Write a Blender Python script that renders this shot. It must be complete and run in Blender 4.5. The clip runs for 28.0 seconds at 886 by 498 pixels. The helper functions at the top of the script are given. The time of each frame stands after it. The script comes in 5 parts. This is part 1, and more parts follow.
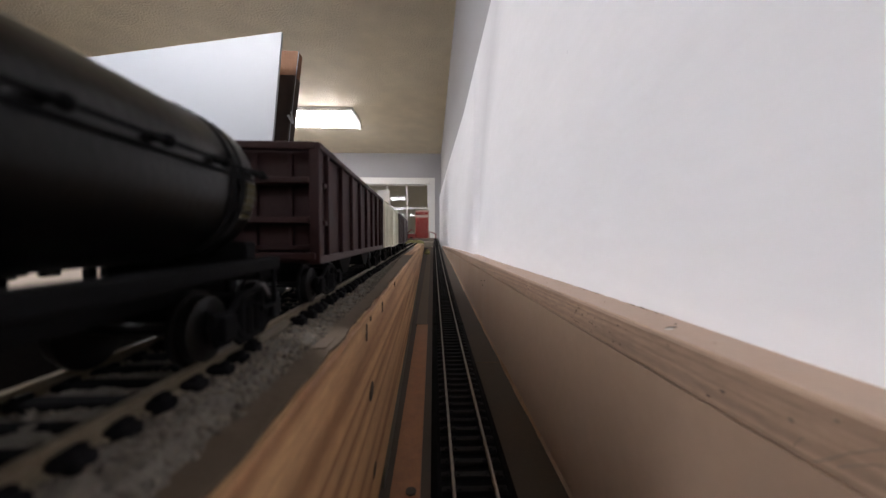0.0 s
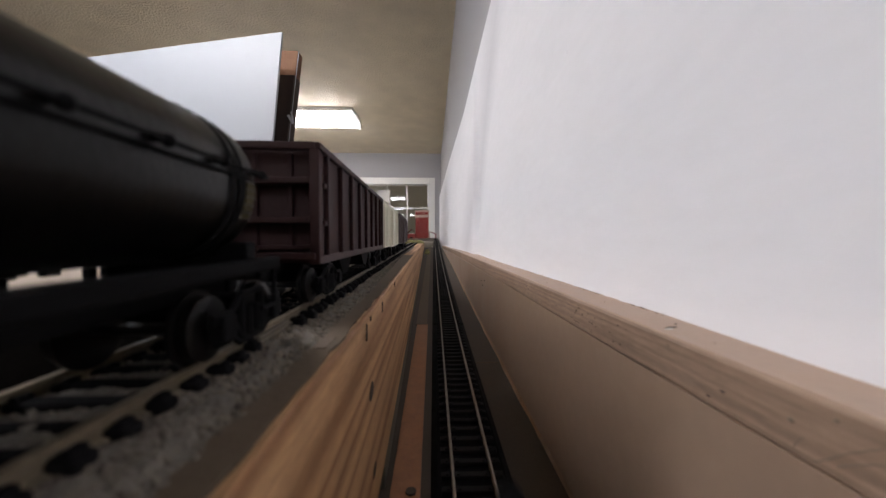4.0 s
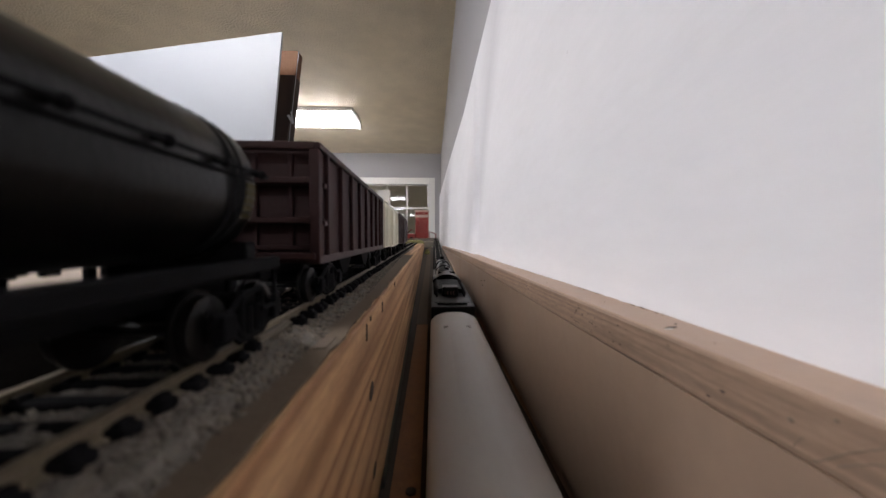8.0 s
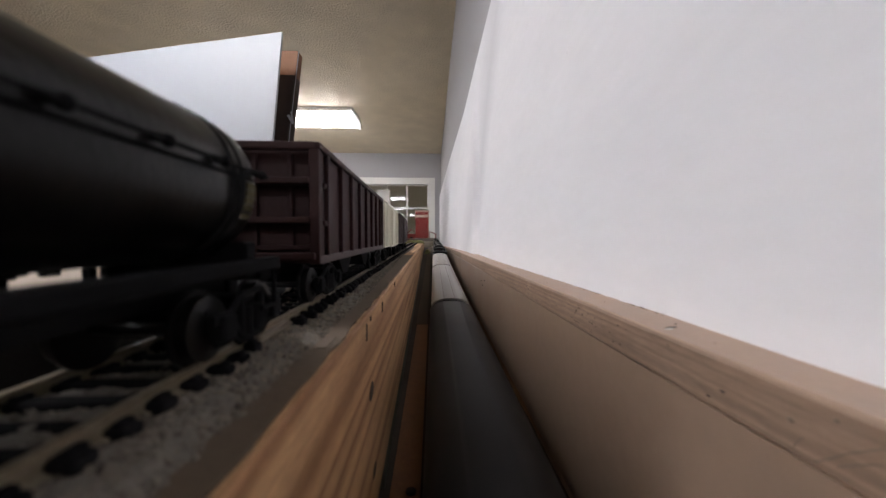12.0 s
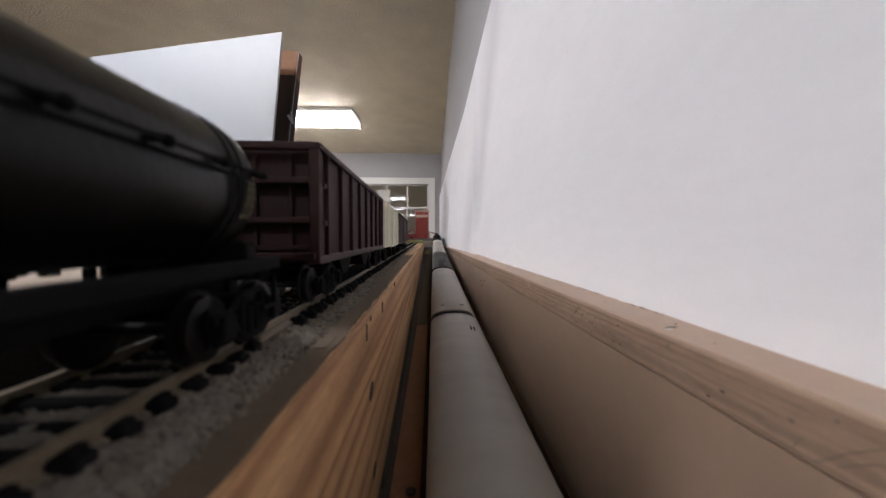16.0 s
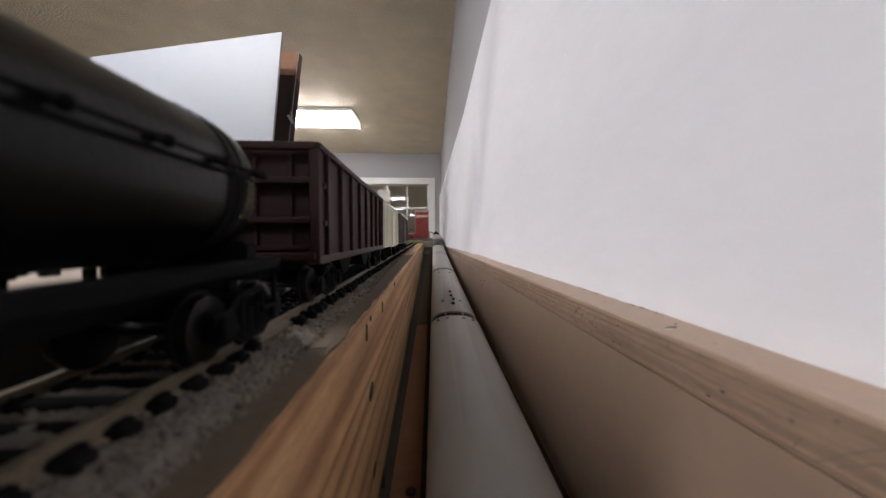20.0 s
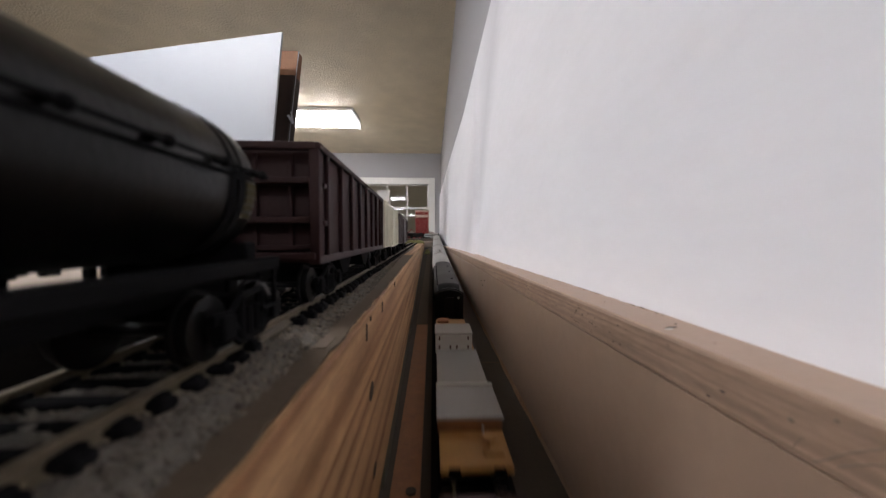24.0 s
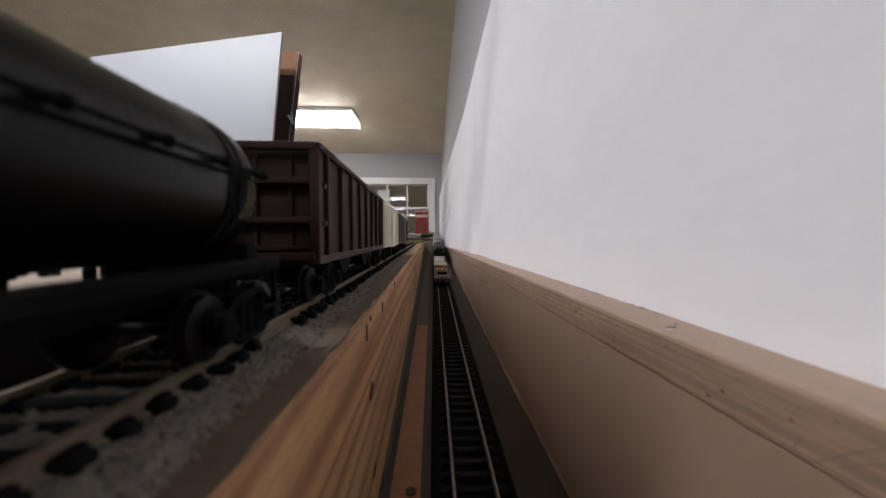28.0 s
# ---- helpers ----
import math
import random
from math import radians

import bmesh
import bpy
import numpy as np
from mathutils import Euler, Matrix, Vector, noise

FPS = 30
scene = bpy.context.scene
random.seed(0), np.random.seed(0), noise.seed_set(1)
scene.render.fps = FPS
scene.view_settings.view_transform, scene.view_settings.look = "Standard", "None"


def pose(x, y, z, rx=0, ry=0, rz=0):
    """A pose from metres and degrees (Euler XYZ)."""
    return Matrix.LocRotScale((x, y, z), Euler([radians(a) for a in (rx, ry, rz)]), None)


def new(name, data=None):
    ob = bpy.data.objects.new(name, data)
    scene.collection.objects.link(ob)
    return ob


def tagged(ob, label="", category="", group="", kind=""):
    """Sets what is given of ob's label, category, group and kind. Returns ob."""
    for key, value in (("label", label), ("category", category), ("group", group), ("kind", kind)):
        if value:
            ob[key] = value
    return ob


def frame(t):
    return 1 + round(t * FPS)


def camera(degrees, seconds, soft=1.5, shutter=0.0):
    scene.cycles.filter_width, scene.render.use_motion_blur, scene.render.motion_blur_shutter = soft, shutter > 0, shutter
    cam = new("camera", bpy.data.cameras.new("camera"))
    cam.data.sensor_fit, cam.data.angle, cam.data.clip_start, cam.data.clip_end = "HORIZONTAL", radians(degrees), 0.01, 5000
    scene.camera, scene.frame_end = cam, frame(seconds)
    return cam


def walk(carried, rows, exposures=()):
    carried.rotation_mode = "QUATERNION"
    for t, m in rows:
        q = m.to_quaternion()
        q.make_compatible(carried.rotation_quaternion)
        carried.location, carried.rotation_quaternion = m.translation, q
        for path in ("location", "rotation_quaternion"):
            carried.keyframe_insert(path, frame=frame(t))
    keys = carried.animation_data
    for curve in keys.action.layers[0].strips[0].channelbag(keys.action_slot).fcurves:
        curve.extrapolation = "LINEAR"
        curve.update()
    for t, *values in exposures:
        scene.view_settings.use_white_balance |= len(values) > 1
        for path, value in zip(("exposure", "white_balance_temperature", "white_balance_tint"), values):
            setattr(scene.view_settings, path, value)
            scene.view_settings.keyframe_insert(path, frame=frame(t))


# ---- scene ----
# ---- camera ----
ZC = 1.24                       # height of the lens over the floor
cam = camera(105.2, 28.0, soft=1.4, shutter=0.9)
EYE = pose(0, 0, ZC, 90 - 1.34, 0, -1.81)
walk(cam, [(0.0, EYE), (28.0, EYE)], exposures=[(0.0, -0.03), (9.0, -0.03), (12.0, -0.07), (25.6, -0.07), (26.4, -0.10), (27.0, -0.15), (28.0, -0.22)])
cam.data.dof.use_dof = True
cam.data.dof.focus_distance = 0.55
cam.data.dof.aperture_fstop = 19

# ---- light: night, fluorescent ceiling fixtures ----
scene.view_settings.exposure = 0.0
LAMP = 29.4                     # glow of a fixture's diffuser
world = bpy.data.worlds.new("night")
world.use_nodes = True
world.node_tree.nodes["Background"].inputs[0].default_value = (0.02, 0.022, 0.03, 1)
world.node_tree.nodes["Background"].inputs[1].default_value = 0.3
scene.world = world


# ---- materials ----
def mat(name, base, rough=0.6, metal=0.0, var=0.12, scale=40.0, fine=400.0, bump=0.15, stretch=(1, 1, 1), tint=None, spec=0.5, depth=0.0005, alike=0.0):
    """A procedural surface: a base colour that varies at two scales, and fine relief."""
    m = bpy.data.materials.new(name)
    m.use_nodes = True
    nt = m.node_tree
    b = nt.nodes["Principled BSDF"]
    b.inputs["Metallic"].default_value = metal
    b.inputs["Specular IOR Level"].default_value = spec
    co = nt.nodes.new("ShaderNodeTexCoord")
    mp = nt.nodes.new("ShaderNodeMapping")
    mp.inputs["Scale"].default_value = stretch
    nt.links.new(co.outputs["Object"], mp.inputs["Vector"])
    n1 = nt.nodes.new("ShaderNodeTexNoise")
    n1.inputs["Scale"].default_value = scale
    n1.inputs["Detail"].default_value = 5
    n2 = nt.nodes.new("ShaderNodeTexNoise")
    n2.inputs["Scale"].default_value = fine
    n2.inputs["Detail"].default_value = 3
    nt.links.new(mp.outputs[0], n1.inputs["Vector"])
    nt.links.new(mp.outputs[0], n2.inputs["Vector"])
    mix = nt.nodes.new("ShaderNodeMix")
    mix.data_type = "RGBA"
    dark = tuple(c * (1 - 2.2 * var) for c in base)
    lite = tuple(min(1, c * (1 + 1.6 * var)) for c in (tint or base))
    mix.inputs[6].default_value = (*dark, 1)
    mix.inputs[7].default_value = (*lite, 1)
    ma = nt.nodes.new("ShaderNodeMath")
    ma.operation = "MULTIPLY_ADD"
    ma.inputs[1].default_value = 0.35
    nt.links.new(n2.outputs[0], ma.inputs[0])
    mb = nt.nodes.new("ShaderNodeMath")
    mb.operation = "MULTIPLY"
    mb.inputs[1].default_value = 0.65
    nt.links.new(n1.outputs[0], mb.inputs[0])
    nt.links.new(mb.outputs[0], ma.inputs[2])
    fac = ma.outputs[0]
    if alike:
        oi = nt.nodes.new("ShaderNodeObjectInfo")
        mc = nt.nodes.new("ShaderNodeMath")
        mc.operation = "MULTIPLY_ADD"
        mc.inputs[1].default_value = alike
        nt.links.new(oi.outputs["Random"], mc.inputs[0])
        nt.links.new(fac, mc.inputs[2])
        fac = mc.outputs[0]
    nt.links.new(fac, mix.inputs[0])
    nt.links.new(mix.outputs[2], b.inputs["Base Color"])
    mr = nt.nodes.new("ShaderNodeMapRange")
    mr.inputs[3].default_value = max(0.05, rough - 0.12)
    mr.inputs[4].default_value = min(1, rough + 0.12)
    nt.links.new(n1.outputs[0], mr.inputs[0])
    nt.links.new(mr.outputs[0], b.inputs["Roughness"])
    if bump:
        bp = nt.nodes.new("ShaderNodeBump")
        bp.inputs["Strength"].default_value = bump
        bp.inputs["Distance"].default_value = depth
        nt.links.new(n2.outputs[0], bp.inputs["Height"])
        nt.links.new(bp.outputs[0], b.inputs["Normal"])
    return m


def by_island(m, amount):
    """Varies a joined heap's colour piece by piece."""
    nt = m.node_tree
    b = nt.nodes["Principled BSDF"]
    src = b.inputs["Base Color"].links[0].from_socket
    geo = nt.nodes.new("ShaderNodeNewGeometry")
    mr = nt.nodes.new("ShaderNodeMapRange")
    mr.inputs[3].default_value, mr.inputs[4].default_value = 1 - amount, 1 + amount * 0.6
    nt.links.new(geo.outputs["Random Per Island"], mr.inputs[0])
    mul = nt.nodes.new("ShaderNodeMix")
    mul.data_type, mul.blend_type = "RGBA", "MULTIPLY"
    mul.inputs[0].default_value = 1.0
    nt.links.new(src, mul.inputs[6])
    nt.links.new(mr.outputs[0], mul.inputs[7])
    nt.links.new(mul.outputs[2], b.inputs["Base Color"])


def glow(name, colour, strength):
    m = bpy.data.materials.new(name)
    m.use_nodes = True
    b = m.node_tree.nodes["Principled BSDF"]
    b.inputs["Base Color"].default_value = (0.8, 0.8, 0.8, 1)
    b.inputs["Emission Color"].default_value = (*colour, 1)
    b.inputs["Emission Strength"].default_value = strength
    return m


def glass(name, base, rough=0.02):
    m = bpy.data.materials.new(name)
    m.use_nodes = True
    b = m.node_tree.nodes["Principled BSDF"]
    b.inputs["Base Color"].default_value = (*base, 1)
    b.inputs["Roughness"].default_value = rough
    b.inputs["Transmission Weight"].default_value = 1.0
    b.inputs["IOR"].default_value = 1.5
    return m


def wood(name, pale, dark, rings=16.0, rough=0.6, stretch=(1, 0.035, 1), wob=5.0, bump=0.2):
    """Sawn softwood with long growth-ring bands along y, fine fibres and blotches."""
    m = bpy.data.materials.new(name)
    m.use_nodes = True
    nt = m.node_tree
    b = nt.nodes["Principled BSDF"]
    b.inputs["Roughness"].default_value = rough
    co = nt.nodes.new("ShaderNodeTexCoord")
    mp = nt.nodes.new("ShaderNodeMapping")
    mp.inputs["Scale"].default_value = stretch
    nt.links.new(co.outputs["Object"], mp.inputs["Vector"])
    wv = nt.nodes.new("ShaderNodeTexWave")
    wv.bands_direction = "Z"
    wv.inputs["Scale"].default_value = rings
    wv.inputs["Distortion"].default_value = wob
    wv.inputs["Detail"].default_value = 2
    wv.inputs["Detail Scale"].default_value = 1.2
    nt.links.new(mp.outputs[0], wv.inputs["Vector"])
    nz = nt.nodes.new("ShaderNodeTexNoise")
    nz.inputs["Scale"].default_value = 900
    nz.inputs["Detail"].default_value = 3
    nt.links.new(mp.outputs[0], nz.inputs["Vector"])
    big = nt.nodes.new("ShaderNodeTexNoise")
    big.inputs["Scale"].default_value = 14
    nt.links.new(co.outputs["Object"], big.inputs["Vector"])
    ramp = nt.nodes.new("ShaderNodeValToRGB")
    ramp.color_ramp.elements[0].position, ramp.color_ramp.elements[0].color = 0.25, (*pale, 1)
    ramp.color_ramp.elements[1].position, ramp.color_ramp.elements[1].color = 0.92, (*dark, 1)
    nt.links.new(wv.outputs["Fac"], ramp.inputs[0])
    mul = nt.nodes.new("ShaderNodeMix")
    mul.data_type, mul.blend_type = "RGBA", "MULTIPLY"
    mul.inputs[0].default_value = 0.55
    nt.links.new(ramp.outputs[0], mul.inputs[6])
    nt.links.new(nz.outputs[0], mul.inputs[7])
    gain = nt.nodes.new("ShaderNodeMix")
    gain.data_type, gain.blend_type = "RGBA", "OVERLAY"
    gain.inputs[0].default_value = 0.5
    nt.links.new(mul.outputs[2], gain.inputs[6])
    nt.links.new(big.outputs[0], gain.inputs[7])
    nt.links.new(gain.outputs[2], b.inputs["Base Color"])
    bp = nt.nodes.new("ShaderNodeBump")
    bp.inputs["Strength"].default_value = bump
    bp.inputs["Distance"].default_value = 0.0004
    nt.links.new(nz.outputs[0], bp.inputs["Height"])
    nt.links.new(bp.outputs[0], b.inputs["Normal"])
    return m


def pine_wood(name, dark=(0.225, 0.098, 0.040), pale=(0.545, 0.328, 0.168), fibres=(0.88, 1.10), scale=50, along=0.012):
    """Bare sawn pine: uneven bands along y, dark late-wood lines, fibres and specks."""
    m = bpy.data.materials.new(name)
    m.use_nodes = True
    nt = m.node_tree
    b = nt.nodes["Principled BSDF"]
    b.inputs["Specular IOR Level"].default_value = 0.35
    co = nt.nodes.new("ShaderNodeTexCoord")

    def streak(along, scale, detail, rough):
        mp = nt.nodes.new("ShaderNodeMapping")
        mp.inputs["Scale"].default_value = (1, along, 1)
        nt.links.new(co.outputs["Object"], mp.inputs["Vector"])
        n = nt.nodes.new("ShaderNodeTexNoise")
        n.inputs["Scale"].default_value = scale
        n.inputs["Detail"].default_value = detail
        n.inputs["Roughness"].default_value = rough
        nt.links.new(mp.outputs[0], n.inputs["Vector"])
        return n.outputs[0]

    bands = nt.nodes.new("ShaderNodeValToRGB")
    r = bands.color_ramp
    def between(k):
        return (*(d + (p - d) * k for d, p in zip(dark, pale)), 1)
    r.elements[0].position, r.elements[0].color = 0.30, between(0)
    r.elements[1].position, r.elements[1].color = 0.72, between(0.9)
    for at, k in ((0.37, 0.9), (0.42, 0.2), (0.455, 0.95), (0.50, 0.8), (0.53, 0.1), (0.565, 1.0), (0.60, 0.85), (0.63, 0.2), (0.665, 0.9)):
        e = r.elements.new(at)
        e.color = between(k)
    nt.links.new(streak(along, scale, 1.2, 0.5), bands.inputs[0])
    fibre = streak(0.028, 1300, 3, 0.6)
    speck = streak(0.22, 900, 2, 0.6)
    blotch = streak(0.5, 28, 3, 0.6)
    col = bands.outputs[0]
    for src, lo, hi in ((fibre, *fibres), (speck, 0.86, 1.10), (blotch, 0.80, 1.16)):
        mr = nt.nodes.new("ShaderNodeMapRange")
        mr.inputs[1].default_value, mr.inputs[2].default_value = 0.3, 0.7
        mr.inputs[3].default_value, mr.inputs[4].default_value = lo, hi
        nt.links.new(src, mr.inputs[0])
        mul = nt.nodes.new("ShaderNodeMix")
        mul.data_type, mul.blend_type = "RGBA", "MULTIPLY"
        mul.inputs[0].default_value = 1.0
        nt.links.new(col, mul.inputs[6])
        nt.links.new(mr.outputs[0], mul.inputs[7])
        col = mul.outputs[2]
    nt.links.new(col, b.inputs["Base Color"])
    b.inputs["Roughness"].default_value = 0.62
    bp = nt.nodes.new("ShaderNodeBump")
    bp.inputs["Strength"].default_value = 0.35
    bp.inputs["Distance"].default_value = 0.0004
    nt.links.new(fibre, bp.inputs["Height"])
    nt.links.new(bp.outputs[0], b.inputs["Normal"])
    return m


M = {
    "wall": mat("wall_paint", (0.405, 0.40, 0.415), 0.8, var=0.03, scale=3, fine=260, bump=0.08),
    "ceiling": mat("stippled_ceiling", (0.70, 0.618, 0.475), 0.8, var=0.13, scale=6, fine=105, bump=0.95, depth=0.013),
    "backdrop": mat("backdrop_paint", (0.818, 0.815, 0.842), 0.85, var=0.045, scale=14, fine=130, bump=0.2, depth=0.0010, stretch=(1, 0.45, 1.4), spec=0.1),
    "white": mat("white_board", (0.365, 0.385, 0.415), 0.4, var=0.015, scale=4, fine=90, bump=0.02),
    "trim": mat("trim_paint", (0.74, 0.73, 0.70), 0.45, var=0.03, scale=8, bump=0.05),
    "floor": mat("carpet", (0.16, 0.15, 0.14), 0.95, var=0.2, scale=8, fine=900, bump=0.6),
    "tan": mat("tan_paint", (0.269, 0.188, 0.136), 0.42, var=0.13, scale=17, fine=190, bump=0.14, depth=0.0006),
    "ledge": pine_wood("painted_pine", (0.202, 0.136, 0.096), (0.292, 0.199, 0.140), (0.87, 1.09), 120),
    "pine": pine_wood("pine"),
    "hardboard": mat("hardboard", (0.30, 0.135, 0.060), 0.7, var=0.26, scale=160, fine=1100, bump=0.5),
    "dustboard": mat("dusty_board", (0.072, 0.056, 0.041), 0.85, var=0.26, scale=30, fine=700, bump=0.3),
    "deck": mat("deck", (0.38, 0.335, 0.275), 0.85, var=0.16, scale=22, fine=600, bump=0.3, depth=0.0008),
    "paper": mat("kraft_edge", (0.112, 0.080, 0.051), 0.8, var=0.12, scale=30, fine=500, bump=0.3),
    "ballast": mat("ballast", (0.15, 0.132, 0.108), 0.95, var=0.34, scale=260, fine=900, bump=1.0, depth=0.0012),
    "tie": mat("tie_plastic", (0.007, 0.0065, 0.007), 0.8, spec=0.05, var=0.2, scale=300, fine=1500, bump=0.3, alike=0.3),
    "newtie": mat("new_tie_plastic", (0.0150, 0.0138, 0.0140), 0.7, spec=0.12, var=0.22, scale=300, fine=1500, bump=0.3, alike=0.3),
    "rail": mat("weathered_rail", (0.225, 0.182, 0.124), 0.42, metal=0.45, var=0.26, scale=160, fine=700, bump=0.5, depth=0.0004),
    "brass": mat("brass_rail", (0.25, 0.22, 0.18), 0.45, metal=0.8, var=0.15, scale=90, fine=900, bump=0.1),
    "black": mat("satin_black", (0.0013, 0.0013, 0.0016), 0.34, tint=(0.0026, 0.0024, 0.0025), spec=0.18, var=0.30, scale=110, fine=900, bump=0.12),
    "flatblack": mat("flat_black", (0.004, 0.004, 0.0045), 0.8, spec=0.1, var=0.2, scale=70, fine=900, bump=0.1),
    "wheel": mat("blackened_metal", (0.0045, 0.0042, 0.0042), 0.42, spec=0.20, var=0.2, scale=150, bump=0.05),
    "oxide": mat("oxide_brown", (0.0225, 0.0100, 0.0102), 0.6, var=0.20, scale=50, fine=700, bump=0.12, tint=(0.037, 0.0165, 0.0160), spec=0.16),
    "brown": mat("box_brown", (0.048, 0.026, 0.024), 0.65, var=0.2, scale=50, fine=700, bump=0.12),
    "cream": mat("reefer_cream", (0.68, 0.65, 0.52), 0.6, var=0.2, scale=50, fine=500, bump=0.15),
    "roofgrey": mat("roof_grey", (0.262, 0.249, 0.232), 0.40, var=0.12, scale=34, fine=500, bump=0.05),
    "roofpale": mat("roof_pale", (0.328, 0.311, 0.291), 0.40, var=0.11, scale=34, fine=500, bump=0.04),
    "roofscuff": mat("scuffed_roof", (0.268, 0.254, 0.236), 0.42, var=0.24, scale=60, fine=420, bump=0.06, stretch=(0.12, 1, 0.12)),
    "roofdark": mat("roof_dark", (0.0118, 0.0106, 0.0106), 0.48, spec=0.12, var=0.12, scale=18, fine=500, bump=0.06),
    "silver": mat("silver_side", (0.40, 0.40, 0.40), 0.4, metal=0.4, var=0.08, scale=40, bump=0.05),
    "coal": mat("coal", (0.012, 0.012, 0.013), 0.6, spec=0.10, var=0.15, scale=120, fine=1200, bump=0.15, depth=0.0006),
    "yellow": mat("caboose_yellow", (0.385, 0.202, 0.057), 0.55, var=0.15, scale=90, fine=700, bump=0.15),
    "maroon": mat("maroon", (0.052, 0.0205, 0.0185), 0.6, var=0.12, scale=60, fine=700, bump=0.1),
    "canvas": mat("pale_grey_load", (0.295, 0.285, 0.265), 0.6, var=0.05, scale=40, bump=0.1),
    "canvaslite": mat("white_load", (0.50, 0.49, 0.455), 0.55, var=0.05, scale=40, bump=0.1),
    "brick": mat("tower_brick", (0.30, 0.035, 0.032), 0.7, var=0.18, scale=60, fine=700, bump=0.25),
    "stone": mat("tower_stone", (0.55, 0.42, 0.36), 0.8, var=0.12, scale=50, bump=0.2),
    "redwood": mat("red_shed", (0.22, 0.03, 0.025), 0.7, var=0.15, scale=80, bump=0.15),
    "deepbrown": mat("deep_brown", (0.14, 0.10, 0.07), 0.6, var=0.15, scale=3, fine=60, bump=0.1, stretch=(1, 1, 0.1)),
    "studdark": wood("stud_dark", (0.055, 0.026, 0.016), (0.035, 0.016, 0.010), rings=14, rough=0.7, stretch=(1, 1, 0.06)),
    "stones": mat("ballast_stone", (0.178, 0.150, 0.118), 0.95, var=0.3, scale=350, fine=1500, bump=0.3),
    "earth": mat("gap_shade_black", (0.011, 0.010, 0.009), 0.95, spec=0.05, var=0.3, scale=60, fine=700, bump=0.5),
    "ply": mat("pale_ply", (0.31, 0.25, 0.195), 0.7, var=0.08, scale=12, fine=300, bump=0.1),
    "leaf": mat("lichen", (0.27, 0.255, 0.10), 0.9, var=0.35, scale=200, fine=900, bump=0.4, alike=0.5),
    "stud": wood("stud", (0.40, 0.20, 0.11), (0.25, 0.11, 0.055), rings=14, rough=0.75, stretch=(1, 1, 0.06)),
    "metal": mat("lamp_metal", (0.78, 0.78, 0.76), 0.4, var=0.03, scale=20, bump=0.0),
    "glow": glow("diffuser", (0.965, 0.955, 1.0), LAMP),
    "pane": glass("pane", (0.9, 0.93, 0.92)),
    "night": glow("pane_reflection", (0.062, 0.049, 0.030), 1.0),
    "nail": mat("nail", (0.10, 0.09, 0.085), 0.4, metal=0.7, bump=0),
    "knot": mat("knot", (0.035, 0.02, 0.012), 0.7, var=0.3, scale=200, bump=0.2),
    "faded": mat("faded_lettering", (0.17, 0.135, 0.125), 0.6, var=0.3, scale=300, bump=0),
    "greydust": mat("grey_dust_strip", (0.115, 0.108, 0.085), 0.85, var=0.15, scale=40, fine=600, bump=0.2),
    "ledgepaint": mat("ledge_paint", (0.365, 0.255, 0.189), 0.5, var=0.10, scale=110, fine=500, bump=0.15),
    "hatchbrown": mat("hatch_brown", (0.090, 0.040, 0.030), 0.6, var=0.12, scale=60, bump=0.1),
    "torn": mat("torn_card", (0.125, 0.092, 0.064), 0.85, var=0.15, scale=60, bump=0.3),
    "letter": mat("lettering", (0.62, 0.60, 0.55), 0.6, var=0.1, bump=0),
    "fillet": mat("orange_glue", (0.32, 0.186, 0.100), 0.55, var=0.34, scale=40, fine=500, bump=0.2),
    "cap": glow("diffuser_end", (0.97, 0.95, 0.97), 1.3),
    "firelight": glow("red_firelight", (1.0, 0.035, 0.07), 1.6),
    "gold": mat("gold_band", (0.062, 0.051, 0.021), 0.6, spec=0.1, var=0.3, scale=250, fine=900, bump=0.1),
}


def crease_shade(m, amount):
    """Paints the soft shade of a slanting crease into the board's base colour."""
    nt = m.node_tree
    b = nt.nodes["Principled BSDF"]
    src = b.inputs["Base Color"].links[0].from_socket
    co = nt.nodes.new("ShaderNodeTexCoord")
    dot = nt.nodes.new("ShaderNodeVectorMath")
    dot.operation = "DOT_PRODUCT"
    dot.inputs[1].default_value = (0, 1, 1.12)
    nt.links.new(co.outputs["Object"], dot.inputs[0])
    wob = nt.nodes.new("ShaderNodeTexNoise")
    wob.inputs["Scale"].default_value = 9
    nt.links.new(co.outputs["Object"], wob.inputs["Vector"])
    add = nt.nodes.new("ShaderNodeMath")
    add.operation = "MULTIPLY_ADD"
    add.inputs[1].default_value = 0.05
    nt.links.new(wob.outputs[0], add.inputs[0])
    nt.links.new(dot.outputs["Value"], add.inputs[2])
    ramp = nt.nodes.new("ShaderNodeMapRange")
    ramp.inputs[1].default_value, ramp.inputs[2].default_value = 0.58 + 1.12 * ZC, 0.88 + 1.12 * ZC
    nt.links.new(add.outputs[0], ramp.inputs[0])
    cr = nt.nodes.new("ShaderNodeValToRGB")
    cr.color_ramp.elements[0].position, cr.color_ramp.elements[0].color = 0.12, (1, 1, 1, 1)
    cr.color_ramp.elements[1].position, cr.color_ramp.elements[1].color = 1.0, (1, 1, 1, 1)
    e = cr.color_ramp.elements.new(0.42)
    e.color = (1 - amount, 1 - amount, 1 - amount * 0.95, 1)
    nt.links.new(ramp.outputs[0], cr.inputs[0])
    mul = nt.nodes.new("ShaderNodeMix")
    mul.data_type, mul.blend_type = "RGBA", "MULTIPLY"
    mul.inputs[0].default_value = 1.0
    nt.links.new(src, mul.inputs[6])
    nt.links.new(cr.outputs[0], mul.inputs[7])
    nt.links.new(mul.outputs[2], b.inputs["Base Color"])


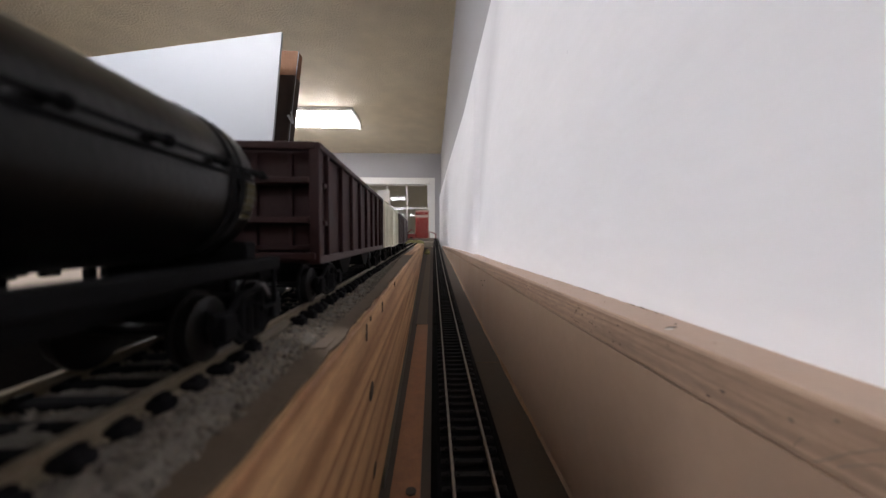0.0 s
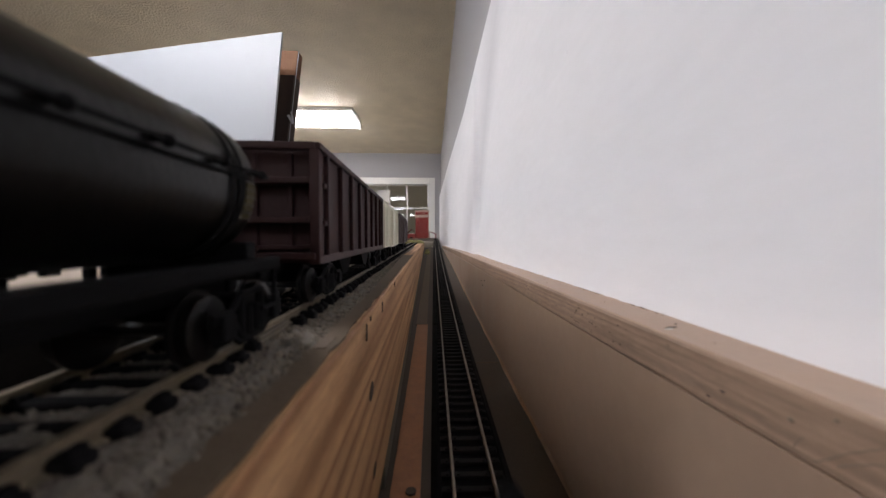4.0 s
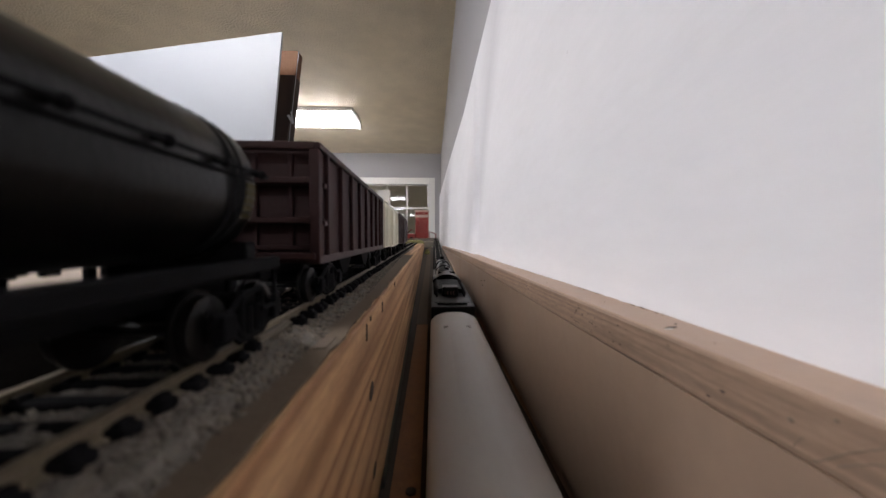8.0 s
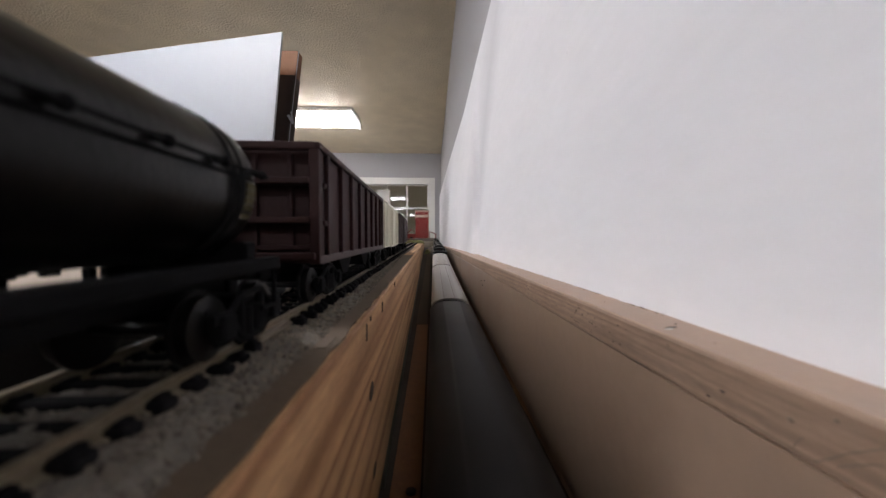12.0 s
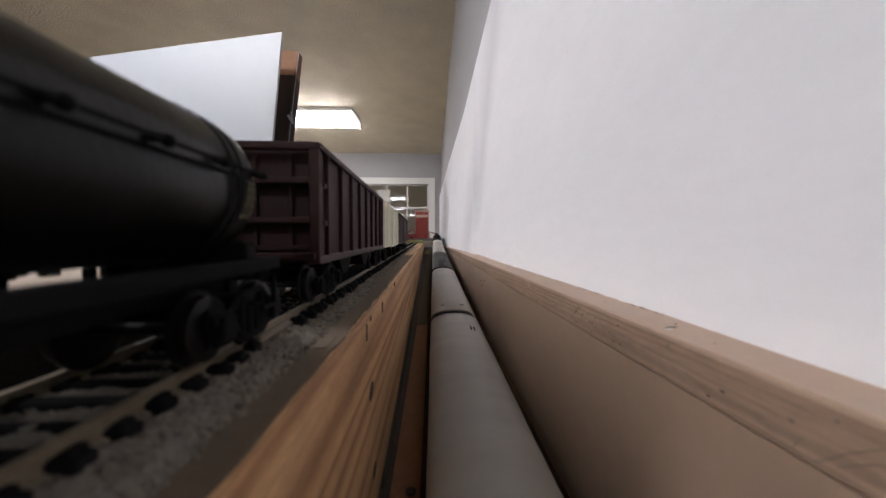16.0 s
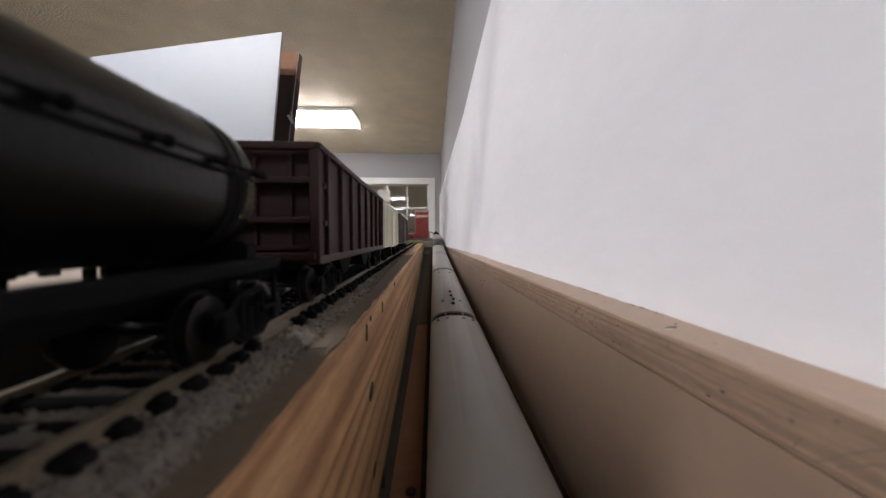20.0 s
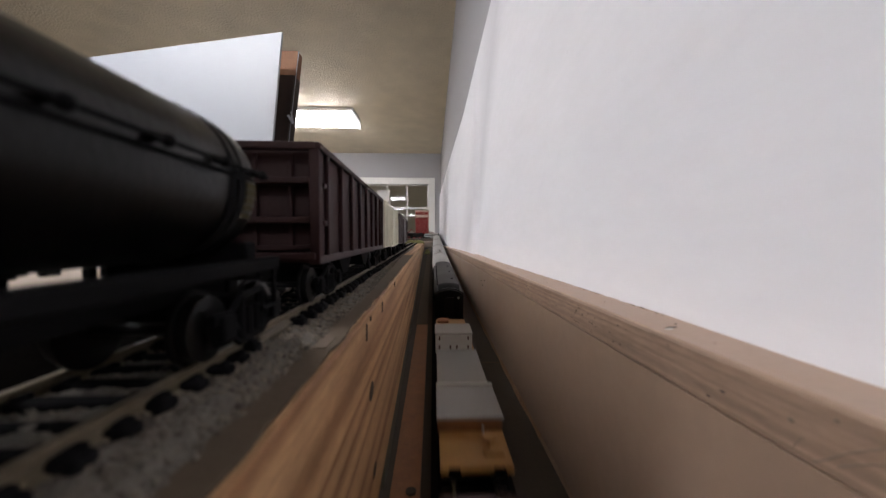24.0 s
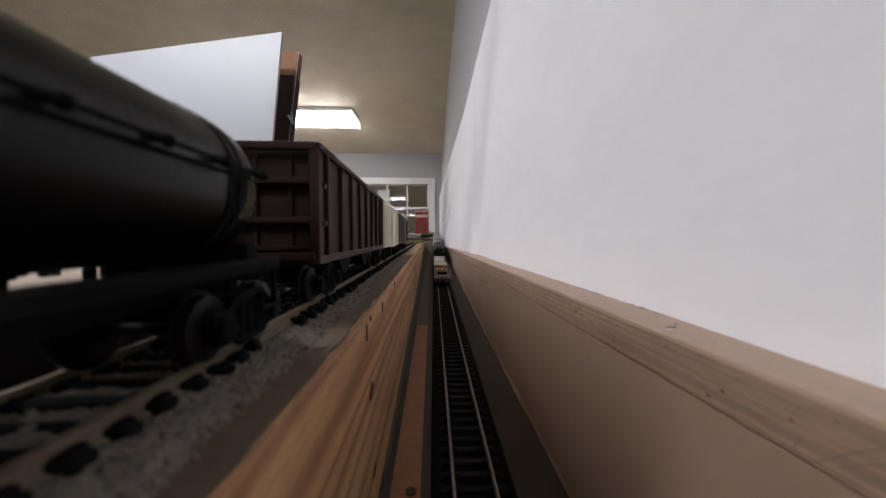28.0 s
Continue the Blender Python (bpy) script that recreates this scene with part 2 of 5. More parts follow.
crease_shade(M["backdrop"], 0.15)
by_island(M["stones"], 0.42)
by_island(M["leaf"], 0.5)


# ---- mesh helpers ----
def box(bm, x0, x1, y0, y1, z0, z1, bev=0.0):
    r = bmesh.ops.create_cube(bm, size=1.0, matrix=Matrix.Translation(((x0 + x1) / 2, (y0 + y1) / 2, (z0 + z1) / 2)) @ Matrix.Diagonal((abs(x1 - x0), abs(y1 - y0), abs(z1 - z0), 1)))
    if bev:
        es = list({e for v in r["verts"] for e in v.link_edges})
        bmesh.ops.bevel(bm, geom=es, offset=bev, segments=2, affect="EDGES", profile=0.5)
    return bm


def boxed(x0, x1, y0, y1, z0, z1, bev=0.0):
    return box(bmesh.new(), x0, x1, y0, y1, z0, z1, bev)


def tube(bm, p, q, r, seg=12, r2=None, caps=True):
    p, q = Vector(p), Vector(q)
    m = Matrix.Translation((p + q) / 2) @ (q - p).to_track_quat("Z", "Y").to_matrix().to_4x4()
    bmesh.ops.create_cone(bm, cap_ends=caps, segments=seg, radius1=r, radius2=r if r2 is None else r2, depth=(q - p).length, matrix=m)
    return bm


def tubed(p, q, r, seg=12, r2=None):
    return tube(bmesh.new(), p, q, r, seg, r2)


def sweep(sections, closed=False, caps=True):
    """A skin over a row of cross-sections, each a list of points of equal number."""
    bm = bmesh.new()
    rings = [[bm.verts.new(p) for p in s] for s in sections]
    n = len(rings[0])
    for a, b in zip(rings, rings[1:]):
        for i in range(n if closed else n - 1):
            j = (i + 1) % n
            bm.faces.new((a[i], a[j], b[j], b[i]))
    if caps and closed:
        bm.faces.new(list(reversed(rings[0])))
        bm.faces.new(rings[-1])
    bmesh.ops.recalc_face_normals(bm, faces=bm.faces)
    return bm


def part(name, bm, material, parent=None, label="", smooth=0):
    """Links a bmesh as one mesh object, under a thing or a part."""
    me = bpy.data.meshes.new(name)
    if smooth:
        for f in bm.faces:
            f.smooth = True
        for e in bm.edges:
            if len(e.link_faces) == 2 and e.calc_face_angle(0) > radians(smooth):
                e.smooth = False
    bm.to_mesh(me)
    bm.free()
    me.materials.append(M[material])
    ob = new(name, me)
    if parent:
        ob.parent = parent
    if label:
        ob["label"] = label
    return ob


def piece(name, mesh, parent, m):
    """One more object on a shared mesh."""
    ob = new(name, mesh)
    ob.parent = parent
    ob.matrix_basis = m
    return ob


def thing(name, label, category, m=None, group="", kind=""):
    ob = new(name)
    ob.empty_display_size = 0.02
    if m is not None:
        ob.matrix_basis = m
    return tagged(ob, label, category, group, kind)


# ---- lines of the layout ----
def low_z(y):
    """Height of the lower railhead."""
    e = 0.0155 * min(max(0.0, y), 1.7) ** 2
    if y > 1.7:
        return ZC - 0.0994 + 0.027 * 1.7 + e + 0.044 * min(y - 1.7, 0.70)
    return ZC - 0.0994 + 0.027 * y + e


def low_x(y):
    return 0.0163 + 0.0033 * y


TURN_Y, TURN_R = 2.35, 0.46     # where the lower line begins to bend left


def low_track(s):
    """Place and heading (radians, left positive) of the lower line at s metres past the lens."""
    if s <= TURN_Y:
        return Vector((low_x(s), s, low_z(s))), 0.0
    a = min((s - TURN_Y) / TURN_R, math.pi / 2)
    x = low_x(TURN_Y) - TURN_R * (1 - math.cos(a))
    y = TURN_Y + TURN_R * math.sin(a)
    rest = s - TURN_Y - TURN_R * math.pi / 2
    if rest > 0:
        x -= rest
    return Vector((x, y, low_z(s))), a


# ---- room ----
WX, FY, CH = 0.120, 4.68, 2.44
LX, BY = -5.2, -7.2
tagged(part("floor", boxed(LX, WX, BY, FY, -0.1, 0), "floor"), "dark grey carpet floor of the room", "floor", kind="structure")
tagged(part("ceiling", boxed(LX - 0.1, WX + 0.1, BY - 0.1, FY + 0.1, CH, CH + 0.1), "ceiling"), "beige ceiling with a sprayed stipple texture", "ceiling", kind="structure")
tagged(part("wall_east", boxed(WX, WX + 0.1, BY, FY, 0, CH), "wall"), "pale grey painted wall beside the railway", "wall", kind="structure")
# Unseen walls, added dark so less light bounces back into the room.
tagged(part("wall_west", boxed(LX - 0.1, LX, BY, FY, 0, CH), "deepbrown"), "unseen wall, made dark brown to cut bounced light", "wall", kind="structure")
tagged(part("wall_south", boxed(LX - 0.1, WX + 0.1, BY - 0.1, BY, 0, CH), "deepbrown"), "unseen wall, made dark brown to cut bounced light", "wall", kind="structure")

# end wall with the window's opening through it
OX0, OX1, OZ0, OZ1 = -1.17, -0.052, ZC - 0.30, ZC + 0.778
bm = bmesh.new()
for x0, x1, z0, z1 in ((LX - 0.1, OX0, 0, CH), (OX1, WX + 0.1, 0, CH), (OX0, OX1, 0, OZ0), (OX0, OX1, OZ1, CH)):
    box(bm, x0, x1, FY, FY + 0.12, z0, z1)
tagged(part("wall_north", bm, "wall"), "pale grey painted end wall with a window", "wall", kind="structure")


def window():
    w = thing("window_1", "white wooden sash window with dark night panes", "window", kind="structure")
    f = bmesh.new()
    c = 0.088
    for x0, x1, z0, z1 in ((OX0 - c, OX0, OZ0 - c, OZ1 + c), (OX1, OX1 + c, OZ0 - c, OZ1 + c), (OX0, OX1, OZ1, OZ1 + c)):
        box(f, x0, x1, FY - 0.02, FY - 0.001, z0, z1, 0.003)
    part("casing", f, "trim", w)
    part("window_sill", boxed(OX0 - c - 0.02, OX1 + c + 0.02, FY - 0.05, FY - 0.001, OZ0 - 0.03, OZ0, 0.004), "trim", w)
    f = bmesh.new()
    for x0, x1, z0, z1 in ((OX0, OX0 + 0.04, OZ0, OZ1), (OX1 - 0.016, OX1, OZ0, OZ1), (OX0 + 0.04, OX1 - 0.016, OZ1 - 0.014, OZ1), (OX0 + 0.04, OX1 - 0.016, OZ0, OZ0 + 0.05)):
        box(f, x0, x1, FY + 0.03, FY + 0.07, z0, z1, 0.003)
    part("window_frame", f, "trim", w)
    xs = [OX0 + 0.04, -0.905, -0.627, -0.349, OX1 - 0.016]
    zs = [OZ0 + 0.05, ZC + 0.09, ZC + 0.458, OZ1 - 0.014]
    for x in xs[1:-1]:
        part("muntin", boxed(x - 0.011, x + 0.011, FY + 0.035, FY + 0.065, zs[0], zs[-1], 0.002), "trim", w)
    for k, z in enumerate(zs[1:-1]):
        for x0, x1 in zip(xs, xs[1:]):
            h = 0.011 if k else 0.018
            part("muntin", boxed(x0 + 0.011, x1 - 0.011, FY + 0.036, FY + 0.064, z - h, z + h, 0.002), "trim", w)
    for x0, x1 in zip(xs, xs[1:]):
        for z0, z1 in zip(zs, zs[1:]):
            p = part("pane", boxed(x0 + 0.012, x1 - 0.012, FY + 0.047, FY + 0.052, z0 + 0.012, z1 - 0.012), "pane", w)


window()
# Brown glow behind the panes stands in for the ceiling reflected in them.
tagged(part("backdrop", boxed(-9, 4, 9.0, 9.1, -1, 5), "night"), "dark plane outside the window, glowing dimly as the panes' reflection", "backdrop", kind="structure")


def ceiling_light(x, y):
    t = thing("ceiling_light", "white fluorescent ceiling fixture, switched on", "ceiling light", pose(x, y, CH), group="ceiling fixtures")
    part("housing", boxed(-0.61, 0.61, -0.163, 0.163, -0.035, -0.001, 0.004), "metal", t)
    prof = [(-0.156, -0.036), (-0.132, -0.085), (-0.096, -0.098), (0.096, -0.098), (0.132, -0.085), (0.156, -0.036)]
    d = sweep([[(sx, a, b) for a, b in prof] for sx in (-0.595, 0.595)], closed=True)
    part("diffuser", d, "glow", t)
    for sx in (-1, 1):
        part("end_cap", boxed(sx * 0.597, sx * 0.61, -0.160, 0.160, -0.10, -0.036, 0.003), "cap", t, "translucent end of the diffuser")
    return t


for lx, ly in ((-1.32, 3.25), (-1.32, 0.30), (-1.32, -2.33), (-1.32, -5.54)):
    ceiling_light(lx, ly)


# ---- layout structure ----
def back_x(y):
    """Line of the white backdrop along the wall, with its slight waves."""
    pts = ((-7.1, 0.0660), (0.0, 0.0660), (0.05, 0.0687), (0.11, 0.0710), (0.22, 0.0719), (0.30, 0.0718), (0.50, 0.0715), (0.78, 0.0718), (1.33, 0.0605), (2.22, 0.0470))
    for (a, u), (b, v) in zip(pts, pts[1:]):
        if y <= b:
            k = (y - a) / (b - a)
            return u + (v - u) * k * k * (3 - 2 * k) if b < 0.9 else u + (v - u) * k
    return pts[-1][1]


def fold(y):
    """A buckle where two sheets of the board lap."""
    if y < 0.36 or y > 0.64:
        return 0.0
    return 0.0100 * (y - 0.36) / 0.216 if y < 0.576 else 0.0100 * max(0.0, 1 - (y - 0.576) / 0.012)


ys = [-7.1 + 0.5 * i for i in range(14)] + [-0.1 + 0.02 * i for i in range(32)] + [0.54 + 0.006 * i for i in range(17)] + [0.66 + 0.04 * i for i in range(40)]
secs = []
for y in ys:
    x = back_x(y)
    f = fold(y)
    secs.append([(x + 0.0105, y, ZC + 0.2925), (x, y, ZC + 0.2925), (x + 0.45 * f, y, ZC + 0.24), (x + 0.9 * f, y, ZC + 0.17), (x + f, y, ZC + 0.06),
                 (x + 0.6 * f, y, ZC - 0.0227), (x + 0.0105, y, ZC - 0.0227)])
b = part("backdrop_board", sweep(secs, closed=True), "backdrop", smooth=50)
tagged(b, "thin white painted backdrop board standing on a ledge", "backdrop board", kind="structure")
for y, z, r in ((0.180, 0.1005, 0.0014), (0.120, -0.0143, 0.0005)):
    d = bmesh.new()
    bmesh.ops.create_uvsphere(d, u_segments=12, v_segments=8, radius=r, matrix=Matrix.Translation((back_x(y) + 0.0003, y, ZC + z)) @ Matrix.Diagonal((0.45, 1, 1, 1)))
    part("screw_head", d, "backdrop", b, smooth=60)



def board_x(y):
    return 0.056 if y < 0.9 else 0.056 - 0.010 * (y - 0.9) / 0.66


def fascia():
    """The tan board beside the lower line: painted face, separate rough top strip, fillet at the foot."""
    t = thing("fascia_board", "tan painted board with a rough timber top edge beside the lower track", "board", kind="structure")
    yy = [-7.1, -4.3, -2, -1, -0.4] + [-0.2 + 0.01 * i for i in range(60)] + [0.4 + 0.02 * i for i in range(59)]
    s = [[(board_x(y), y, ZC - 0.0335), (board_x(y), y, ZC - 0.30), (board_x(y) + 0.0235, y, ZC - 0.30), (board_x(y) + 0.0235, y, ZC - 0.0335)] for y in yy]
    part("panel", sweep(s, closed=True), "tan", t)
    rnd = random.Random(3)
    s = []
    for y in yy:
        w = board_x(y)
        j = rnd.uniform(-0.0002, 0.0002)
        lo = ZC - 0.0333 + 0.00035 * noise.noise((0, y * 45, 7)) + rnd.uniform(-0.00012, 0.00012)
        hi = ZC - 0.0228
        s.append([(w + 0.0003, y, lo), (w - 0.0002 + j, y, lo + 0.0006), (w - 0.0003 + j, y, hi - 0.0006), (w + 0.0006, y, hi), (w + 0.0245 + 0.5 * j, y, hi), (w + 0.0245, y, lo)])
    part("top_strip", sweep(s, closed=True), "ledge", t, "knotty sawn timber strip, thinly painted")
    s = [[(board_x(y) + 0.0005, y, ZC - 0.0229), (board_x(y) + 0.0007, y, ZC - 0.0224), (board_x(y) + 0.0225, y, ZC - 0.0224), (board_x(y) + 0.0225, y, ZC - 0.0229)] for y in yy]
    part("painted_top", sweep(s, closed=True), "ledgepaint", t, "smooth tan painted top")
    pits = bmesh.new()
    for i in range(46):
        y = rnd.choice((rnd.gauss(0.122, 0.012), rnd.gauss(0.10, 0.03), rnd.uniform(0.09, 0.42)))
        on_top = rnd.random() < 0.3
        r = rnd.uniform(0.00015, 0.0004)
        at = (rnd.uniform(0.058, 0.066), y, ZC - 0.0224) if on_top else (0.0557, y, ZC + rnd.uniform(-0.0318, -0.0242))
        bmesh.ops.create_icosphere(pits, subdivisions=1, radius=r, matrix=Matrix.Translation(at) @ Matrix.Diagonal((0.6, rnd.uniform(1, 2.6), 0.7, 1)))
    tagged(part("pits", pits, "knot", t), kind="stuff")
    # ragged paint along the foot of the backdrop
    lumps = bmesh.new()
    for i in range(130):
        y = rnd.uniform(0.11, 1.2)
        r = rnd.uniform(0.0003, 0.0007)
        bmesh.ops.create_icosphere(lumps, subdivisions=1, radius=r, matrix=Matrix.Translation((back_x(y) - 0.0005, y, ZC - 0.0223)) @ Matrix.Diagonal((0.8, 2.5, 0.8, 1)))
    bits = bmesh.new()
    for i in range(26):
        y = rnd.choice((rnd.gauss(0.150, 0.006), rnd.gauss(0.108, 0.004), rnd.uniform(0.08, 0.3)))
        bmesh.ops.create_icosphere(bits, subdivisions=1, radius=rnd.uniform(0.0002, 0.00045), matrix=Matrix.Translation((back_x(y) - rnd.uniform(0.0004, 0.0016), y, ZC - 0.0223)) @ Matrix.Diagonal((1, rnd.uniform(1, 2.5), 0.7, 1)))
    tagged(part("crumbs", bits, "deepbrown", t), kind="stuff")
    part("filler", lumps, "backdrop", t, "ragged white filler", smooth=60)
    for y, z in ((0.1976, -0.0262), (0.1236, -0.0273), (0.1290, -0.0270), (0.0503, -0.0278), (0.0444, -0.0248), (0.116, -0.0288)):
        k = bmesh.new()
        bmesh.ops.create_uvsphere(k, u_segments=10, v_segments=6, radius=0.0004 if y > 0.05 else 0.00028, matrix=Matrix.Translation((board_x(y) - 0.0003, y, ZC + z)) @ Matrix.Diagonal((0.25, 1.4, 0.9, 1)))
        part("knot", k, "knot" if y > 0.1 else "deepbrown", t, smooth=60)
    # splits in the sawn strip
    for line in (((0.0474, -0.0325), (0.0457, -0.0311), (0.0431, -0.0285), (0.0393, -0.0255)), ((0.0443, -0.0312), (0.0415, -0.0290), (0.0380, -0.0268)), ((0.0500, -0.0318), (0.0490, -0.0300), (0.0486, -0.0296))):
        c = bmesh.new()
        for (a, b), (d, e) in zip(line, line[1:]):
            tube(c, (0.0559, a, ZC + b), (0.0559, d, ZC + e), 0.00011, 6, 0.00008)
        part("split", c, "deepbrown", t)
    k = bmesh.new()
    bmesh.ops.create_uvsphere(k, u_segments=12, v_segments=6, radius=0.0011, matrix=Matrix.Translation((0.0617, 0.0852, ZC - 0.0224)) @ Matrix.Rotation(0.25, 4, "Z") @ Matrix.Diagonal((2.0, 0.42, 0.28, 1)))
    part("dent", k, "knot", t, "dark dent in the paint", smooth=60)
    k = bmesh.new()
    bmesh.ops.create_uvsphere(k, u_segments=12, v_segments=6, radius=0.0009, matrix=Matrix.Translation((0.0602, 0.0838, ZC - 0.0223)) @ Matrix.Rotation(0.3, 4, "Z") @ Matrix.Diagonal((1.6, 0.6, 0.2, 1)))
    part("paint_chip", k, "canvaslite", t, "pale chip of paint", smooth=60)
    for y, z in ((0.384, -0.0451), (0.359, -0.0422), (0.375, -0.0492)):
        part("nail_head", tubed((0.0553, y, ZC + z), (0.0563, y, ZC + z), 0.0007, 8), "nail", t)
    for y0, y1, m, label in ((-7.2, 0.165, "tan", "thin line of paint along the foot"), (0.165, 1.5, "fillet", "uneven orange line of glue along the foot")):
        s = []
        for y in yy:
            if y0 <= y < y1 + 0.01:
                g = 0.0012 + (0.0009 * noise.noise((3, y * 30, 1)) + 0.0003 if y1 > 1 else 0)
                s.append([(board_x(y) - g, y, low_z(y) - 0.0072), (board_x(y) - 0.0002, y, low_z(y) - 0.0067 + g), (board_x(y) - 0.0002, y, low_z(y) - 0.0080)])
        part("glue_fillet", sweep(s, closed=True), m, t, label)


fascia()


def lower_bed():
    yy = [-4.3 + 0.2 * i for i in range(21)] + [-0.3 + 0.04 * i for i in range(47)]
    t = thing("lower_roadbed", "dark dusty plank under the lower track", "roadbed", kind="structure")
    s = [[(-0.036, y, low_z(y) - 0.0075), (board_x(y) - 0.0005, y, low_z(y) - 0.0075), (board_x(y) - 0.0005, y, low_z(y) - 0.026), (-0.036, y, low_z(y) - 0.026)] for y in yy]
    part("plank", sweep(s, closed=True), "dustboard", t)
    s = [[(low_x(y) - 0.0175, y, low_z(y) - 0.0073), (low_x(y) - 0.0145, y, low_z(y) - 0.0042), (low_x(y) + 0.0145, y, low_z(y) - 0.0042), (low_x(y) + 0.0175, y, low_z(y) - 0.0073)] for y in yy]
    part("cork_strip", sweep(s, closed=True), "flatblack", t)
    s = [[(-0.0169, y, low_z(y) - 0.0073), (-0.0169, y, low_z(y) - 0.0050), (-0.0050, y, low_z(y) - 0.0050), (-0.0050, y, low_z(y) - 0.0073)] for y in (-0.6, -0.3, 0.0, 0.1, 0.2, 0.3, 0.373)]
    part("hardboard_strip", sweep(s, closed=True), "hardboard", t, "orange-brown hardboard strip")
    s = [[(-0.0180, y, low_z(y) - 0.0073), (-0.0180, y, low_z(y) - 0.0053), (-0.0060, y, low_z(y) - 0.0053), (-0.0060, y, low_z(y) - 0.0073)] for y in [0.375 + 0.05 * i for i in range(24)]]
    part("grey_strip", sweep(s, closed=True), "paper", t, "dusty brown strip")
    part("screw_head", tubed((-0.0086, 0.1335, low_z(0.1335) - 0.005), (-0.0086, 0.1335, low_z(0.1335) - 0.0042), 0.0021, 14), "dustboard", t)
    s = [[(-0.0225 - 0.0125 * y, y, low_z(y) - 0.0073), (-0.0181 - 0.0125 * y, y, low_z(y) - 0.0073), (-0.0181 - 0.0125 * y, y, ZC - 0.0958 + 0.0417 * y), (-0.0225 - 0.0125 * y, y, ZC - 0.0958 + 0.0417 * y)] for y in [0.139 + 0.04 * i for i in range(28)]]
    part("packing_strip", sweep(s, closed=True), "greydust", t, "dusty grey packing strip")
    part("seam", boxed(low_x(0.27) + 0.0185, board_x(0.27) - 0.0010, 0.2702, 0.2714, low_z(0.27) - 0.0078, low_z(0.27) - 0.0070), "torn", t, "pale joint across the plank")
    part("wire", tubed((low_x(0.36) - 0.016, 0.362, low_z(0.362) - 0.0016), (low_x(0.36) + 0.016, 0.362, low_z(0.362) - 0.0016), 0.0004, 8), "tie", t, "bare feeder wire")


lower_bed()

# upper shelf: leans a little uphill and to the left
UP = pose(0, 0, ZC, 0.67, 0, 0.716)


def upper_shelf():
    t = thing("upper_shelf", "raised shelf of the upper track with a pine edge board", "shelf", UP, kind="structure")
    rnd = random.Random(5)
    yy = [-3.0, -1.5, -0.6, -0.2] + [-0.1 + 0.01 * i for i in range(60)] + [0.52 + 0.04 * i for i in range(28)]
    s = []
    for y in yy:
        top = -0.0228 + rnd.uniform(-0.0004, 0.0003)
        s.append([(-0.0376, y, top), (-0.0183, y, top), (-0.0178, y, top - 0.0006), (-0.0178, y, -0.0965 + 0.030 * max(0, y)), (-0.0376, y, -0.0965 + 0.030 * max(0, y))])
    part("edge_board", sweep(s, closed=True), "pine", t, "bare pine board with bold grain")
    part("deck", boxed(-0.0565, -0.0378, -3.0, 1.56, -0.085, -0.0234, 0.0005), "deck", t, "grey-brown dusty deck")
    # Added sheets in near-black; the colour stands in for shade behind the track.
    part("earth", boxed(-0.1490, -0.0565, -3.0, 1.56, -0.100, -0.085), "earth", t, "added near-black gap floor, painted as shade behind the upper track")
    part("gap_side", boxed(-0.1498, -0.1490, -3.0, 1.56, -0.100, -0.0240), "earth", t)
    part("ply_deck", boxed(-0.62, -0.1502, -3.0, 1.56, -0.040, -0.0232, 0.0005), "ply", t, "pale bare plywood deck")
    # ragged paper along the edge
    s = []
    for y in [-3.0, -1.0, -0.3] + [-0.1 + 0.002 * i for i in range(262)]:
        k = 0.5 + 0.5 * noise.noise((0, y * 60, 0.3)) + 0.22 * noise.noise((0, y * 210, 1.3)) + 0.3 * round(1.6 * noise.noise((0, y * 95, 6.3)))
        e = -0.0184 - 0.0012 * k
        s.append([(-0.0378, y, -0.0226), (-0.024, y, -0.0223), (e, y, -0.0222), (e, y, -0.0227), (-0.0378, y, -0.0229)])
    part("paper_edge", sweep(s, closed=True), "paper", t, "torn grey-brown paper along the edge")
    part("bare_patch", sweep([[(-0.0230, y, -0.02215), (-0.0203, y, -0.02205), (-0.0203, y, -0.0226), (-0.0230, y, -0.0226)] for y in (0.0676, 0.0700, 0.0752)], closed=True), "torn", t, "torn pale patch")
    # ballast mound
    s = []
    for i in range(330):
        y = -0.10 + 0.0018 * i if i < 250 else 0.35 + 0.0055 * (i - 250)
        row = []
        for j in range(43):
            edge = 0.0066 * min(1, max(0, (y - 0.13) / 0.25))
            u = -0.0234 - edge - (0.0277 - edge) / 42 * j
            h = 0.0036 * min(1, j / 5, (42 - j) / 5)
            n = noise.noise((u * 380, y * 380, 0.5)) * 0.0006 + noise.noise((u * 900, y * 900, 2.5)) * 0.0005
            row.append((u + 0.0015 * noise.noise((y * 90, j * 0.1, 4)), y, -0.0227 + h * (0.42 if y < 0.075 else 0.25) + (n if 0 < j < 42 else -0.001) + (0.0008 if u < -0.0345 and j < 40 else 0)))
        s.append(row)
    part("ballast", sweep(s), "ballast", t, "loose grey stone ballast", smooth=70)
    # loose stones on the mound
    rs = np.random.RandomState(4)
    ico = bmesh.new()
    bmesh.ops.create_icosphere(ico, subdivisions=1, radius=1.0)
    base_v = np.array([v.co[:] for v in ico.verts])
    base_f = np.array([[v.index for v in f.verts] for f in ico.faces])
    ico.free()
    cnt = 24000
    near = rs.rand(cnt) ** 1.6
    py = -0.06 + near * 0.62
    pxx = np.where(rs.rand(cnt) < 0.66, -0.0233 - rs.rand(cnt) * 0.0107, -0.034 - rs.rand(cnt) * 0.0165)
    rad = 0.00020 + rs.rand(cnt) ** 2 * 0.00040
